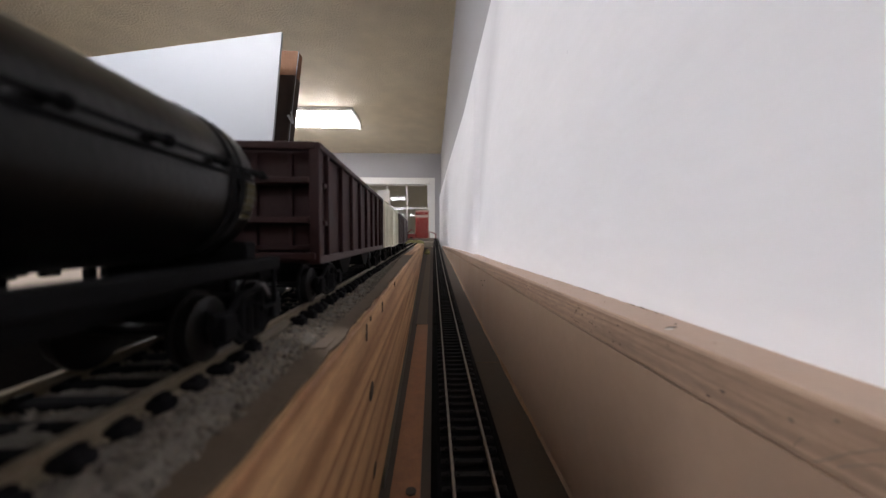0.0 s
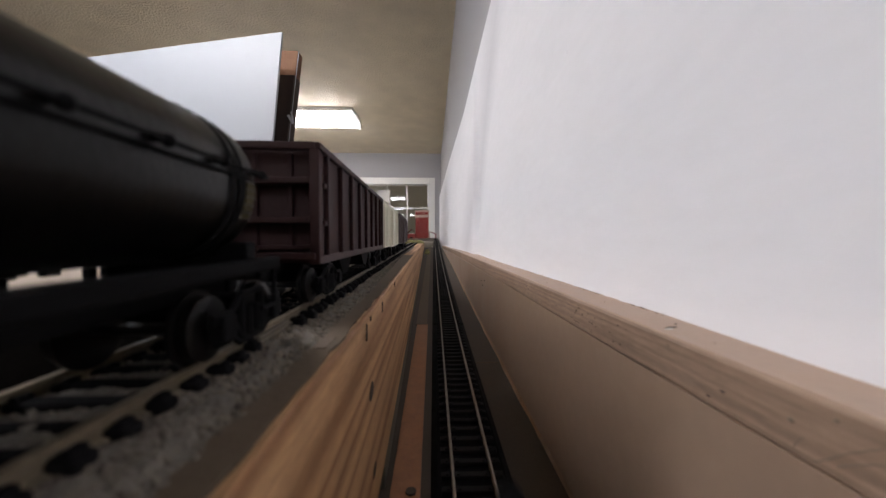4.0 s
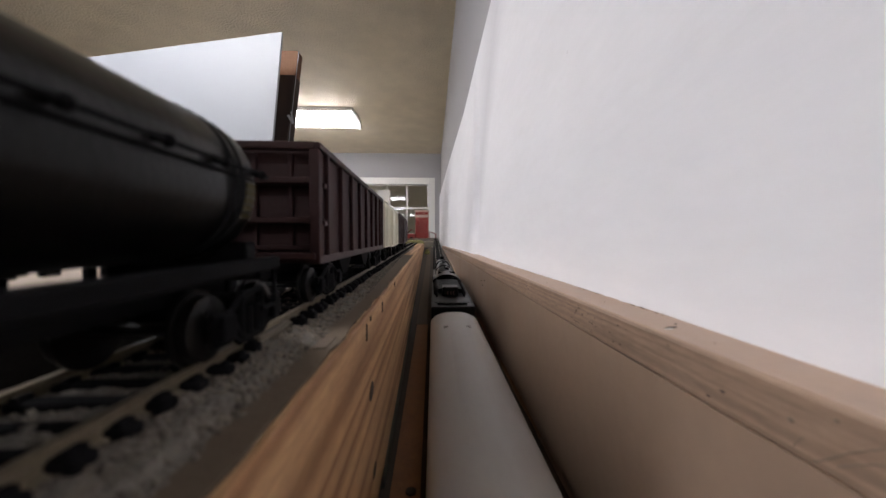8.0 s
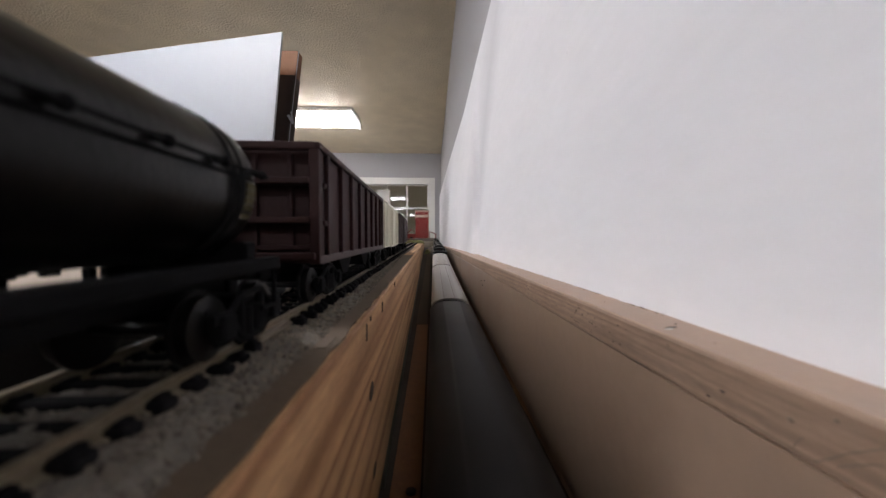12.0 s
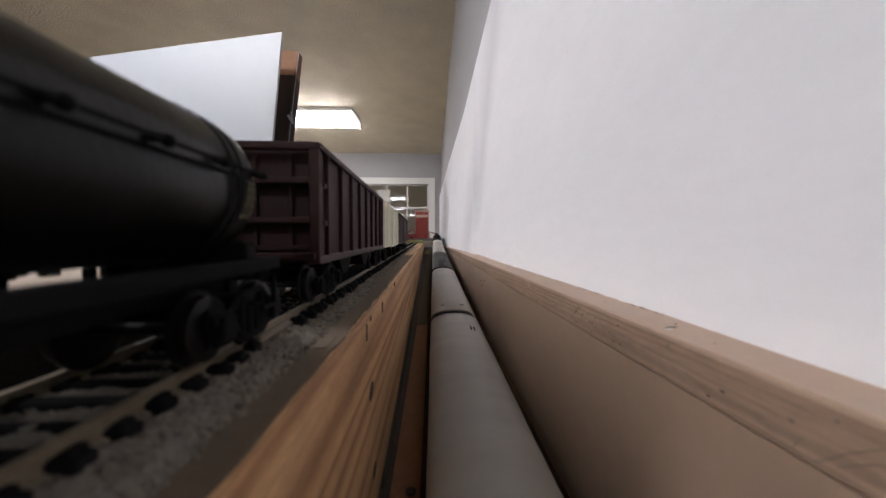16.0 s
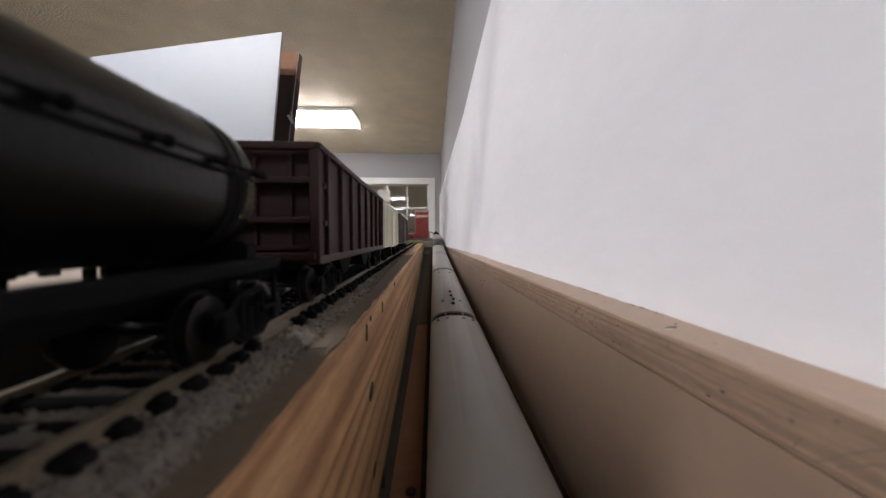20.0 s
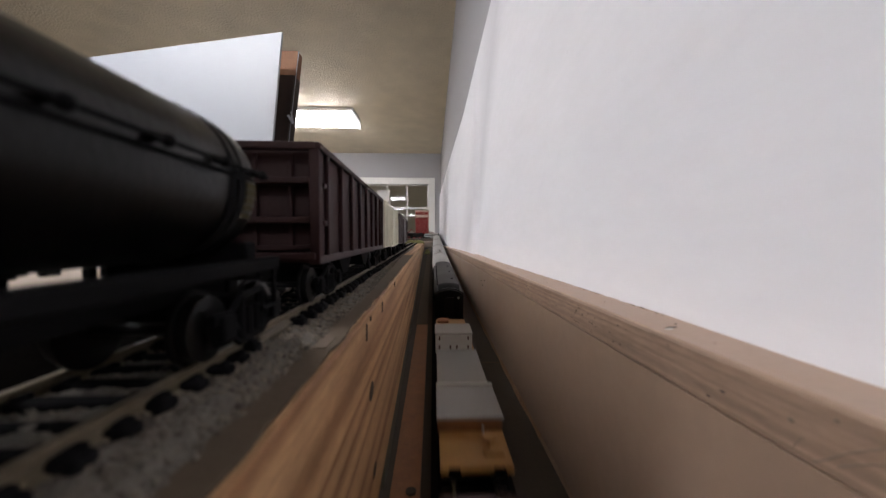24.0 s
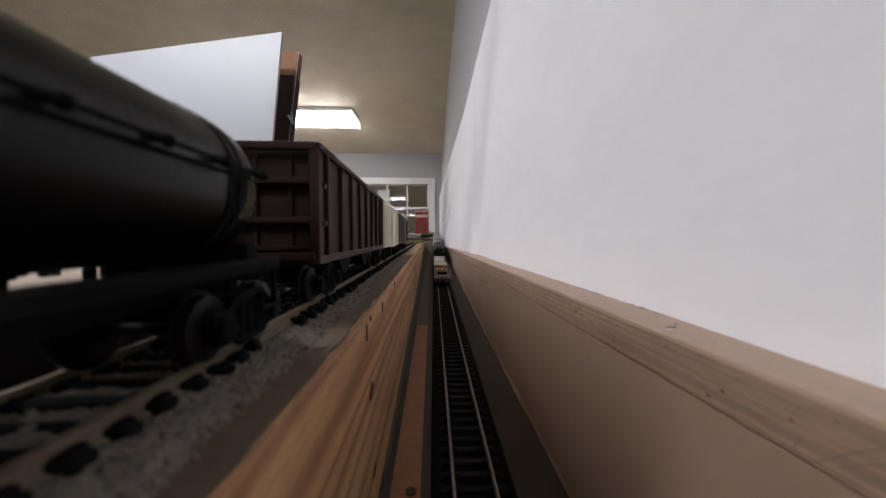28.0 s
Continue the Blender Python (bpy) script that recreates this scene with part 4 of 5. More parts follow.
def far_pose(x, y, k=1.33):
    """Models at the far end, built at one scale and set up larger and further off."""
    return Matrix.Translation((x * k, y * k, ZC - 0.003)) @ Matrix.Diagonal((k, k, k, 1))


def white_box():
    t = thing("cardboard_box", "tall white cardboard box on the far table", "box", pose(-0.465, 3.3, ZC - 0.003))
    part("carton", boxed(-0.058, 0.058, -0.03, 0.03, 0, 0.480, 0.002), "trim", t)
    part("lid", boxed(-0.0595, 0.0595, -0.0315, 0.0315, 0.480, 0.4905, 0.002), "trim", t)


white_box()


def tower():
    t = thing("grain_tower", "tall red brick model tower with pale stone bands", "model building", far_pose(-0.0763, 2.60))
    w, h = 0.051, 0.232
    part("wall", boxed(-w + 0.0012, w - 0.0012, -w + 0.0012, w - 0.0012, 0, h - 0.004), "stone", t)
    for z0, z1 in ((0.182, 0.196), (h - 0.012, h)):
        part("stone_band", boxed(-w - 0.002, w + 0.002, -w - 0.002, w + 0.002, z0, z1, 0.001), "stone", t)
    part("roof", boxed(-w + 0.003, w - 0.003, -w + 0.003, w - 0.003, h, h + 0.003), "flatblack", t)
    # bricks on the two faces that can be seen
    bl, bh, g = 0.0098, 0.0062, 0.0007
    bmx = boxed(-bl / 2, bl / 2, -0.0012, 0.0012, -bh / 2, bh / 2)
    me = bpy.data.meshes.new("brick")
    bmx.to_mesh(me)
    bmx.free()
    me.materials.append(M["brick"])
    row, z = 0, bh / 2
    count = 0
    while z < h - 0.014:
        if not (0.179 < z < 0.199):
            x = -w + bl / 2 + (bl / 2 if row % 2 else 0)
            while x < w - bl / 2 + 0.0002:
                piece("brick", me, t, pose(x, -w, z))
                count += 1
                x += bl + g
        row += 1
        z += bh + g
    # a few pale painted dashes where the bricks are chipped
    for x, z in ((-0.022, 0.158), (0.010, 0.157), (-0.020, 0.120), (0.016, 0.112), (-0.012, 0.070), (0.022, 0.060), (0.010, 0.205), (-0.024, 0.206), (0.028, 0.150)):
        part("window", boxed(x - 0.0048, x + 0.0048, -w - 0.0018, -w - 0.0010, z, z + 0.0026), "stone", t)
    a = thing("loading_shed", "red open-sided lean-to shed beside the tower", "model building", far_pose(0.0, 2.53))
    for x, z in ((-0.023, 0.066), (0.026, 0.052)):
        part("post", boxed(x - 0.0025, x + 0.0025, -0.02, -0.015, -0.003, z), "redwood", a)
        part("post", boxed(x - 0.0025, x + 0.0025, 0.015, 0.02, -0.003, z), "redwood", a)
    part("roof", sweep([[(-0.026, y, 0.072), (0.030, y, 0.052), (0.030, y, 0.057), (-0.026, y, 0.077)] for y in (-0.026, 0.026)], closed=True), "redwood", a)


tower()


def shed():
    t = thing("red_shed", "small dark red gabled model shed", "model building", far_pose(-0.152, 2.50))
    part("wall", boxed(-0.030, 0.030, -0.03, 0.03, 0, 0.055), "redwood", t)
    part("roof", sweep([[(-0.036, y, 0.052), (0, y, 0.085), (0.036, y, 0.052), (0.036, y, 0.057), (0, y, 0.091), (-0.036, y, 0.057)] for y in (-0.036, 0.036)], closed=True), "redwood", t)
    part("door", boxed(-0.010, 0.010, -0.0325, -0.030, 0.0, 0.032), "flatblack", t)


shed()


def bushes():
    t = thing("lichen_bushes", "olive-green lichen bushes along the table's edge", "bushes", pose(0, 1.22, ZC - 0.0095), kind="stuff")
    rnd = random.Random(11)
    tuft = bmesh.new()
    for i in range(620):
        c = rnd.choice(((-0.086, 0.012), (-0.076, 0.014), (-0.066, 0.013), (-0.056, 0.015), (-0.046, 0.013), (-0.037, 0.010), (-0.096, 0.010)))
        v = Vector((rnd.gauss(0, 1), rnd.gauss(0, 1), abs(rnd.gauss(0, 1)))).normalized() * c[1] * rnd.uniform(0.5, 1)
        bmesh.ops.create_icosphere(tuft, subdivisions=1, radius=rnd.uniform(0.0012, 0.0028), matrix=Matrix.Translation((c[0] + v.x, v.y, v.z)) @ Euler((rnd.random() * 3, rnd.random() * 3, 0)).to_matrix().to_4x4() @ Matrix.Diagonal((1, 1.5, 0.6, 1)))
    tagged(part("clumps", tuft, "leaf", t), kind="stuff")
    c = thing("lichen_clump", "dark green lichen clump beside the lower track", "bush", pose(-0.018, 1.2, low_z(1.2) - 0.005))
    tuft = bmesh.new()
    for i in range(140):
        v = Vector((rnd.gauss(0, 1), rnd.gauss(0, 1), abs(rnd.gauss(0, 1)))).normalized() * rnd.uniform(0.004, 0.010)
        bmesh.ops.create_icosphere(tuft, subdivisions=1, radius=rnd.uniform(0.001, 0.0024), matrix=Matrix.Translation((v.x, v.y, 0.004 + v.z * 1.6)))
    part("clump", tuft, "leaf", c)


bushes()


# ---- the passing train on the lower track ----
HALF, EAVE, TOP = 0.0184, 0.0265, 0.0354


def arc(half, z0, z1, n=18):
    """Points over an arched roof from eave to eave."""
    rise = z1 - z0
    r = (half * half + rise * rise) / (2 * rise)
    a = math.asin(half / r)
    return [(r * math.sin(-a + 2 * a * k / n), z1 - r + r * math.cos(-a + 2 * a * k / n)) for k in range(n + 1)]


def dome(half, z0, z1, n=24, q=2.25):
    """Points over a roof with full round shoulders, from eave to eave."""
    pts = []
    for k in range(n + 1):
        a = math.pi * (1 - k / n)
        c, d = math.cos(a), math.sin(a)
        pts.append((half * math.copysign(abs(c) ** (2 / q), c), z0 + (z1 - z0) * max(0.0, d) ** (2 / q)))
    return pts


def passenger_car(L, roof, side, label, style=""):
    """Origin at the railhead under the middle; the car runs towards +y."""
    t = thing("passenger_car", label, "passenger car", group="cars of the passing train")
    h = L / 2 - 0.0068
    half, eave, top = (0.0158, 0.0335, 0.0424) if style == "clerestory" else (HALF * (1.05 if style == "dark" else 1), EAVE, TOP)
    part("body", boxed(-half + 0.0008, half - 0.0008, -h, h, 0.0085, eave + 0.0002, 0.0003), side, t)
    if style == "clerestory":
        pr = [(-half, eave - 0.001)] + arc(half, eave, eave + 0.0055) + [(half, eave - 0.001)]
        part("roof", sweep([[(a, y, b) for a, b in pr] for y in (-h - 0.0004, h + 0.0004)], closed=True), roof, t, smooth=25)
        prof = [(-0.0108, eave + 0.002), (-0.0108, top - 0.0012)] + arc(0.0116, top - 0.0010, top + 0.0008, 10) + [(0.0108, top - 0.0012), (0.0108, eave + 0.002)]
        part("clerestory", sweep([[(a, y, b) for a, b in prof] for y in (-h + 0.010, h - 0.010)], closed=True), roof, t, smooth=25)
        for e in (-1, 1):
            s = []
            for k in range(6):
                q = k / 5
                y = e * (h - 0.010 + 0.0102 * q)
                zt = top + 0.0008 - 0.0062 * q * q
                s.append([(a, y, b) for a, b in [(-0.0108, eave + 0.002)] + arc(0.0112, max(zt - 0.0018, eave + 0.0022), zt, 8) + [(0.0108, eave + 0.002)]])
            part("roof_end", sweep(s, closed=True), roof, t, smooth=40)
        for k in range(14):
            y = -h + 0.022 + k * (2 * h - 0.044) / 13
            if k % 4 == 1:
                part("roof_vent", tubed((0.0048, y, top), (0.0048, y, top + 0.0016), 0.0011, 10), "flatblack", t)
            part("vent", boxed(-0.0126, -0.0106, y - 0.0024, y + 0.0024, eave + 0.0050, eave + 0.0076, 0.0003), "flatblack", t)
    else:
        pr = [(-half, eave - 0.0012)] + dome(half, eave, top) + [(half, eave - 0.0012)]
        roof_ends = [(-h - 0.0006, 0.97), (-h, 1.0), (h, 1.0), (h + 0.0006, 0.97)]
        if style == "hatches":
            roof_ends[2:2] = [(-h + 0.04 + k * 0.0025, 1.0 + 0.008 * math.sin(k * 1.05)) for k in range(62)]
        if style == "scuffed":
            roof_ends[2:2] = [(-h + 0.02 + k * 0.004, 1.0 + 0.009 * noise.noise((k * 0.45, 2.7, 0.4))) for k in range(62)]
        if style == "front":
            roof_ends = [(-h - 0.0006, 0.97), (-h, 1.0), (h - 0.002, 1.0), (h - 0.0004, 0.985), (h + 0.0008, 0.95)]
        part("roof", sweep([[(a * q, y, eave + (b - eave) * (q if b > eave else 1)) for a, b in pr] for y, q in roof_ends], closed=True), roof, t, smooth=25)
    def on_roof(x):
        return eave + (top - eave) * (1 - abs(x / half) ** 2.25) ** (1 / 2.25)

    if style in ("front", "spots"):
        for e in (-1, 1):
            for x in (-0.0075, 0.0078):
                v = part("vent", tubed((x, e * (h - 0.040), on_roof(x) - 0.0004), (x, e * (h - 0.040), on_roof(x) + 0.0008), 0.0014, 12, 0.0011), roof, t, smooth=40)
                part("slot", boxed(x - 0.0019, x - 0.0015, e * (h - 0.040) - 0.0014, e * (h - 0.040) + 0.0014, on_roof(x) - 0.0005, on_roof(x) + 0.0004), "roofdark", v)
    if style == "lines":
        for x in (-0.0062, 0.0040):
            s = [[(x - 0.0002, y, on_roof(x) - 0.0004), (x - 0.0002, y, on_roof(x) + 0.00016), (x + 0.0002, y, on_roof(x) + 0.00016), (x + 0.0002, y, on_roof(x) - 0.0004)] for y in (-h + 0.002, h - 0.002)]
            part("roof_seam", sweep(s, closed=True), "faded", t, "dark roof seam")
    if style == "spots":
        for x, y in ((0.0007, 0.088), (0.0008, 0.068), (0.0022, 0.051), (0.0009, 0.0335)):
            d = bmesh.new()
            bmesh.ops.create_uvsphere(d, u_segments=14, v_segments=8, radius=0.0017, matrix=Matrix.Translation((x, -L / 2 + y, on_roof(x))) @ Matrix.Diagonal((0.85, 1.5, 0.75, 1)))
            part("roof_spot", d, "flatblack", t, "black spot on the roof", smooth=60)
    if style == "hatches":
        for x in (-0.0080, 0.0078):
            d = bmesh.new()
            bmesh.ops.create_uvsphere(d, u_segments=14, v_segments=8, radius=0.0024, matrix=Matrix.Translation((x, -h + 0.017, on_roof(x) - 0.0001)) @ Matrix.Diagonal((1, 1.1, 0.8, 1)))
            part("roof_vent", d, "roofpale", t, smooth=60)
    if style == "scuffed":
        for x in (0.0086, 0.0108):
            part("roof_vent", boxed(x - 0.0005, x + 0.0005, h - 0.0412, h - 0.0352, on_roof(x) - 0.0006, on_roof(x) + 0.0008, 0.0003), "roofdark", t)
    if style == "stepped":
        for x in (-0.0125, -0.006, 0.006, 0.0125):
            part("roof_vent", tubed((x, -h + 0.010, on_roof(x) - 0.0005), (x, -h + 0.010, on_roof(x) + 0.0006), 0.0010, 10), "roofdark", t)
            part("roof_vent", tubed((x, h - 0.008, on_roof(x) - 0.0005), (x, h - 0.008, on_roof(x) + 0.0005), 0.0010, 10), "roofdark", t)
        for x in (-0.0155, 0.0155):
            part("lug", boxed(x - 0.0012, x + 0.0012, -h - 0.0022, -h - 0.0004, eave - 0.0004, eave + 0.0030, 0.0004), "letter", t)
    if style == "dark":
        part("roof_scuff", tubed((0.0052, -h + 0.036, on_roof(0.0052) - 0.0003), (0.0042, -h + 0.047, on_roof(0.0042) - 0.0003), 0.0006, 6), "letter", t, "pale scratch on the roof")
    # windows along both sides
    for sx in (-1, 1):
        n = int(2 * h / 0.017)
        for k in range(n):
            y = -h + 0.014 + k * (2 * h - 0.028) / (n - 1)
            part("window", boxed(sx * (half - 0.0009), sx * (half - 0.0004), y - 0.0045, y + 0.0045, eave - 0.010, eave - 0.0033), "flatblack", t)
        part("skirt", boxed(sx * (half - 0.0025), sx * (half - 0.0011), -h + 0.04, h - 0.04, 0.0055, 0.0085), side, t)
    for e in (-1, 1):
        w = half - 0.0013
        pd = [(-w, 0.0090), (-w, eave - 0.001)] + (arc(w, eave - 0.0006, top - 0.0044, 12) if style == "clerestory" else dome(w, eave - 0.0006, top - 0.0014, 14)) + [(w, eave - 0.001), (w, 0.0090)]
        d = sweep([[(a, y, b) for a, b in pd] for y in (e * (h - 0.001), e * (h + 0.0064))], closed=True)
        part("diaphragm", d, "flatblack" if e < 0 or style == "clerestory" else "roofdark", t, "black folding diaphragm")
        for x in (-0.0068, 0.0068) if style == "spots" else ():
            part("tab", boxed(x - 0.0007, x + 0.0007, e * (h + 0.0012), e * (h + 0.0034), on_roof(x) - 0.0024, on_roof(x) - 0.0007), "letter", t, "small white tab")
        truck(t, e * (h - 0.032), 0.026)
    if style == "clerestory":
        # open platform end with dark gates
        for x in (-0.0115, 0.0115):
            part("end_post", boxed(x - 0.0012, x + 0.0012, -h - 0.0085, -h - 0.0063, 0.0090, eave - 0.001), "flatblack", t)
        part("end_door", boxed(-0.0045, 0.0045, -h - 0.0072, -h - 0.0063, 0.0100, eave - 0.003), "black", t)
        part("end_lamp", tubed((0.0092, -h - 0.0080, eave - 0.0035), (0.0092, -h - 0.0064, eave - 0.0035), 0.0011, 12), "silver", t, "small round end lamp")
        part("platform", boxed(-0.0150, 0.0150, -h - 0.0090, -h, 0.0070, 0.0090, 0.0003), "flatblack", t)
    part("underframe", boxed(-0.006, 0.006, -h + 0.01, h - 0.01, 0.0065, 0.0086), "flatblack", t)
    return t


def locomotive():
    """Origin under the middle; front towards +y. Length 0.257."""
    t = thing("steam_locomotive", "black steam locomotive with boiler bands, domes and a wide cab roof", "locomotive", group="")
    F, B = 0.1285, -0.1285
    r, zc = 0.0118, 0.0305
    n = 40
    s = []
    for y, k in ((-0.100, 1.16), (-0.060, 1.14), (-0.030, 1.10), (-0.026, 1.00), (0.052, 0.97), (0.057, 0.96), (0.1035, 0.96), (0.1045, 0.94), (0.1060, 0.7), (0.1065, 0.05)):
        s.append([(r * k * math.cos(2 * math.pi * i / n), y, zc + r * k * math.sin(2 * math.pi * i / n)) for i in range(n)])
    part("boiler", sweep(s, closed=True), "black", t, smooth=40)
    # raised, rounded rings round the boiler, with thin bands between them
    for y, q, w in ((0.058, 1.12, 0.0036), (-0.019, 1.17, 0.0048), (-0.0900, 1.24, 0.0030)):
        b = sweep([[(r * k * math.cos(2 * math.pi * i / n), y + dy, zc + r * k * math.sin(2 * math.pi * i / n)) for i in range(n)]
                   for dy, k in ((-w, q * 0.93), (-w * 0.9, q * 0.985), (-w * 0.4, q), (w * 0.4, q), (w * 0.9, q * 0.985), (w, q * 0.93))], closed=True)
        part("boiler_ring", b, "black", t, "raised ring with a worn edge", smooth=60)
    for y, q in ((0.100, 1.02), (0.080, 1.02), (0.034, 1.03), (-0.006, 1.06), (-0.040, 1.145), (-0.058, 1.165)):
        b = bmesh.new()
        tube(b, (0, y - 0.0007, zc), (0, y + 0.0007, zc), r * q, 40, caps=False)
        part("boiler_band", b, "wheel", t, smooth=50)
    part("smokestack", tube(tubed((0, 0.090, zc + r - 0.003), (0, 0.090, zc + r + 0.0036), 0.0036, 20), (0, 0.090, zc + r + 0.0032), (0, 0.090, zc + r + 0.0046), 0.0044, 20), "flatblack", t, smooth=40)
    for y, q in ((0.044, 0.0046), (0.026, 0.0050)):
        d = bmesh.new()
        bmesh.ops.create_uvsphere(d, u_segments=20, v_segments=12, radius=q, matrix=Matrix.Translation((0, y, zc + r - 0.0012)) @ Matrix.Diagonal((1, 1.1, 0.55, 1)))
        part("dome", d, "black", t, smooth=60)
    for x in (-0.0068, -0.0036, 0.0, 0.0034, 0.0062):
        z = zc + math.sqrt(r * r - x * x)
        part("valve", tubed((x, 0.0085, z - 0.002), (x, 0.0085, z + 0.0011), 0.0007, 8), "nail", t, "small bright brass valve")
    # centre handle, knob and box on the firebox
    part("throttle_rod", sweep([[(-0.0004, y, z), (0.0010, y, z), (0.0006, y, z + u), (0.0, y, z + u)] for y, z, u in ((-0.052, zc + r * 1.10, 0.0010), (-0.040, zc + r * 1.08, 0.0026), (-0.036, zc + r * 1.08, 0.0008))], closed=True), "flatblack", t)
    k = part("sand_hatch", tubed((0.0022, -0.074, zc + r * 1.08), (0.0022, -0.074, zc + r * 1.15 + 0.0022), 0.0031, 8), "flatblack", t, "octagonal hatch")
    part("cap", tubed((0.0022, -0.074, zc + r * 1.15 + 0.0021), (0.0022, -0.074, zc + r * 1.15 + 0.0028), 0.0017, 12), "brown", k, "worn brassy cap")
    part("step_box", boxed(-0.0100, -0.0066, -0.080, -0.074, zc + r * 0.86, zc + r * 1.02, 0.0004), "black", t)
    for x in (-0.0094, 0.0098):
        part("pipe", tubed((x, -0.089, zc + r * 0.80), (x * 0.92, -0.024, zc + r * 0.80), 0.0006, 8), "wheel", t)
    part("bell", tube(tubed((0.0036, 0.066, zc + r - 0.002), (0.0036, 0.066, zc + r + 0.0022), 0.0022, 14, 0.0010), (0.0, 0.066, zc + r - 0.003), (0.0072, 0.066, zc + r - 0.003), 0.0006, 6), "wheel", t, "blackened bell")
    part("whistle", tubed((0.0, -0.049, zc + r - 0.001), (0.0, -0.049, zc + r + 0.0038), 0.0008, 8), "wheel", t)
    part("headlight", tube(boxed(-0.0026, 0.0026, 0.103, 0.107, zc + 0.0105, zc + 0.0142, 0.0004), (0, 0.107, zc + 0.0125), (0, 0.1085, zc + 0.0125), 0.0024, 14), "flatblack", t)
    for sx in (-1, 1):
        part("handrail", tubed((sx * 0.0137, -0.066, zc + 0.0035), (sx * 0.0132, 0.094, zc + 0.0035), 0.0004, 6), "black", t)
        part("running_board", boxed(sx * 0.0090, sx * 0.0168, -0.066, 0.098, 0.0205, 0.0216, 0.0002), "black", t)
        part("cylinder", tubed((sx * 0.0135, 0.070, 0.0085), (sx * 0.0135, 0.092, 0.0085), 0.0048, 16), "flatblack", t, smooth=40)
        part("side_rod", boxed(sx * 0.0128, sx * 0.0136, -0.030, 0.045, 0.0068, 0.0084, 0.0002), "wheel", t)
        for y in (-0.030, 0.0, 0.030):
            w = tubed((sx * 0.0090, y, 0.0098), (sx * 0.0118, y, 0.0098), 0.0098, 28)
            tube(w, (sx * 0.0080, y, 0.0098), (sx * 0.0091, y, 0.0098), 0.0106, 28)
            part("driving_wheel", w, "wheel", t, smooth=40)
        for y in (0.068, 0.094, -0.062):
            part("pony_wheel", tubed((sx * 0.0085, y, 0.0045), (sx * 0.0112, y, 0.0045), 0.0045, 18), "wheel", t, smooth=40)
    part("pilot", sweep([[(-0.0150, 0.104, 0.004), (-0.0150, 0.104, 0.0155), (0.0150, 0.104, 0.0155), (0.0150, 0.104, 0.004)], [(-0.0045, 0.1275, 0.003), (-0.0045, 0.1185, 0.013), (0.0045, 0.1185, 0.013), (0.0045, 0.1275, 0.003)]], closed=True), "flatblack", t)
    part("pilot_deck", boxed(-0.0150, 0.0150, 0.096, 0.108, 0.0150, 0.0163, 0.0003), "black", t)
    part("frame", boxed(-0.0055, 0.0055, B + 0.01, 0.106, 0.0060, 0.0135), "flatblack", t)
    # cab: two sides, a front wall and an open back with the firebox door aglow
    for sx in (-1, 1):
        part("cab_side", boxed(sx * 0.0152, sx * 0.0160, -0.1330, -0.1000, 0.0120, 0.0384, 0.0003), "black", t)
    bh = part("backhead", boxed(-0.0150, 0.0150, -0.1110, -0.1000, 0.0140, 0.0380, 0.0005), "flatblack", t)
    part("fire_door", boxed(-0.0034, -0.0002, -0.1122, -0.1112, 0.0222, 0.0256, 0.0003), "firelight", bh, "red glowing firebox door")
    pr = [(-0.0170, 0.0368)] + arc(0.0170, 0.0376, 0.0455) + [(0.0170, 0.0368)]
    low = [(a * 0.95, b - 0.0010) for a, b in pr]
    part("cab_roof", sweep([[(a, y, b) for a, b in pr + low[::-1]] for y in (-0.1390, -0.0985)], closed=True), "black", t, smooth=25)
    part("roof_trim", sweep([[(a * 1.01, y, b + 0.0004) for a, b in pr] + [(a, y, b) for a, b in pr[::-1]] for y in (-0.1394, -0.1372)], closed=True), "flatblack", t, smooth=25)
    for x, w in ((-0.0080, 0.0024), (0.0076, 0.0031)):
        part("roof_hatch", boxed(x - w, x + w, -0.1150, -0.1090, 0.0426, 0.0458, 0.0004), "flatblack", t)
    part("cab_floor", boxed(-0.0150, 0.0150, B, -0.068, 0.0125, 0.0140), "flatblack", t)
    return t


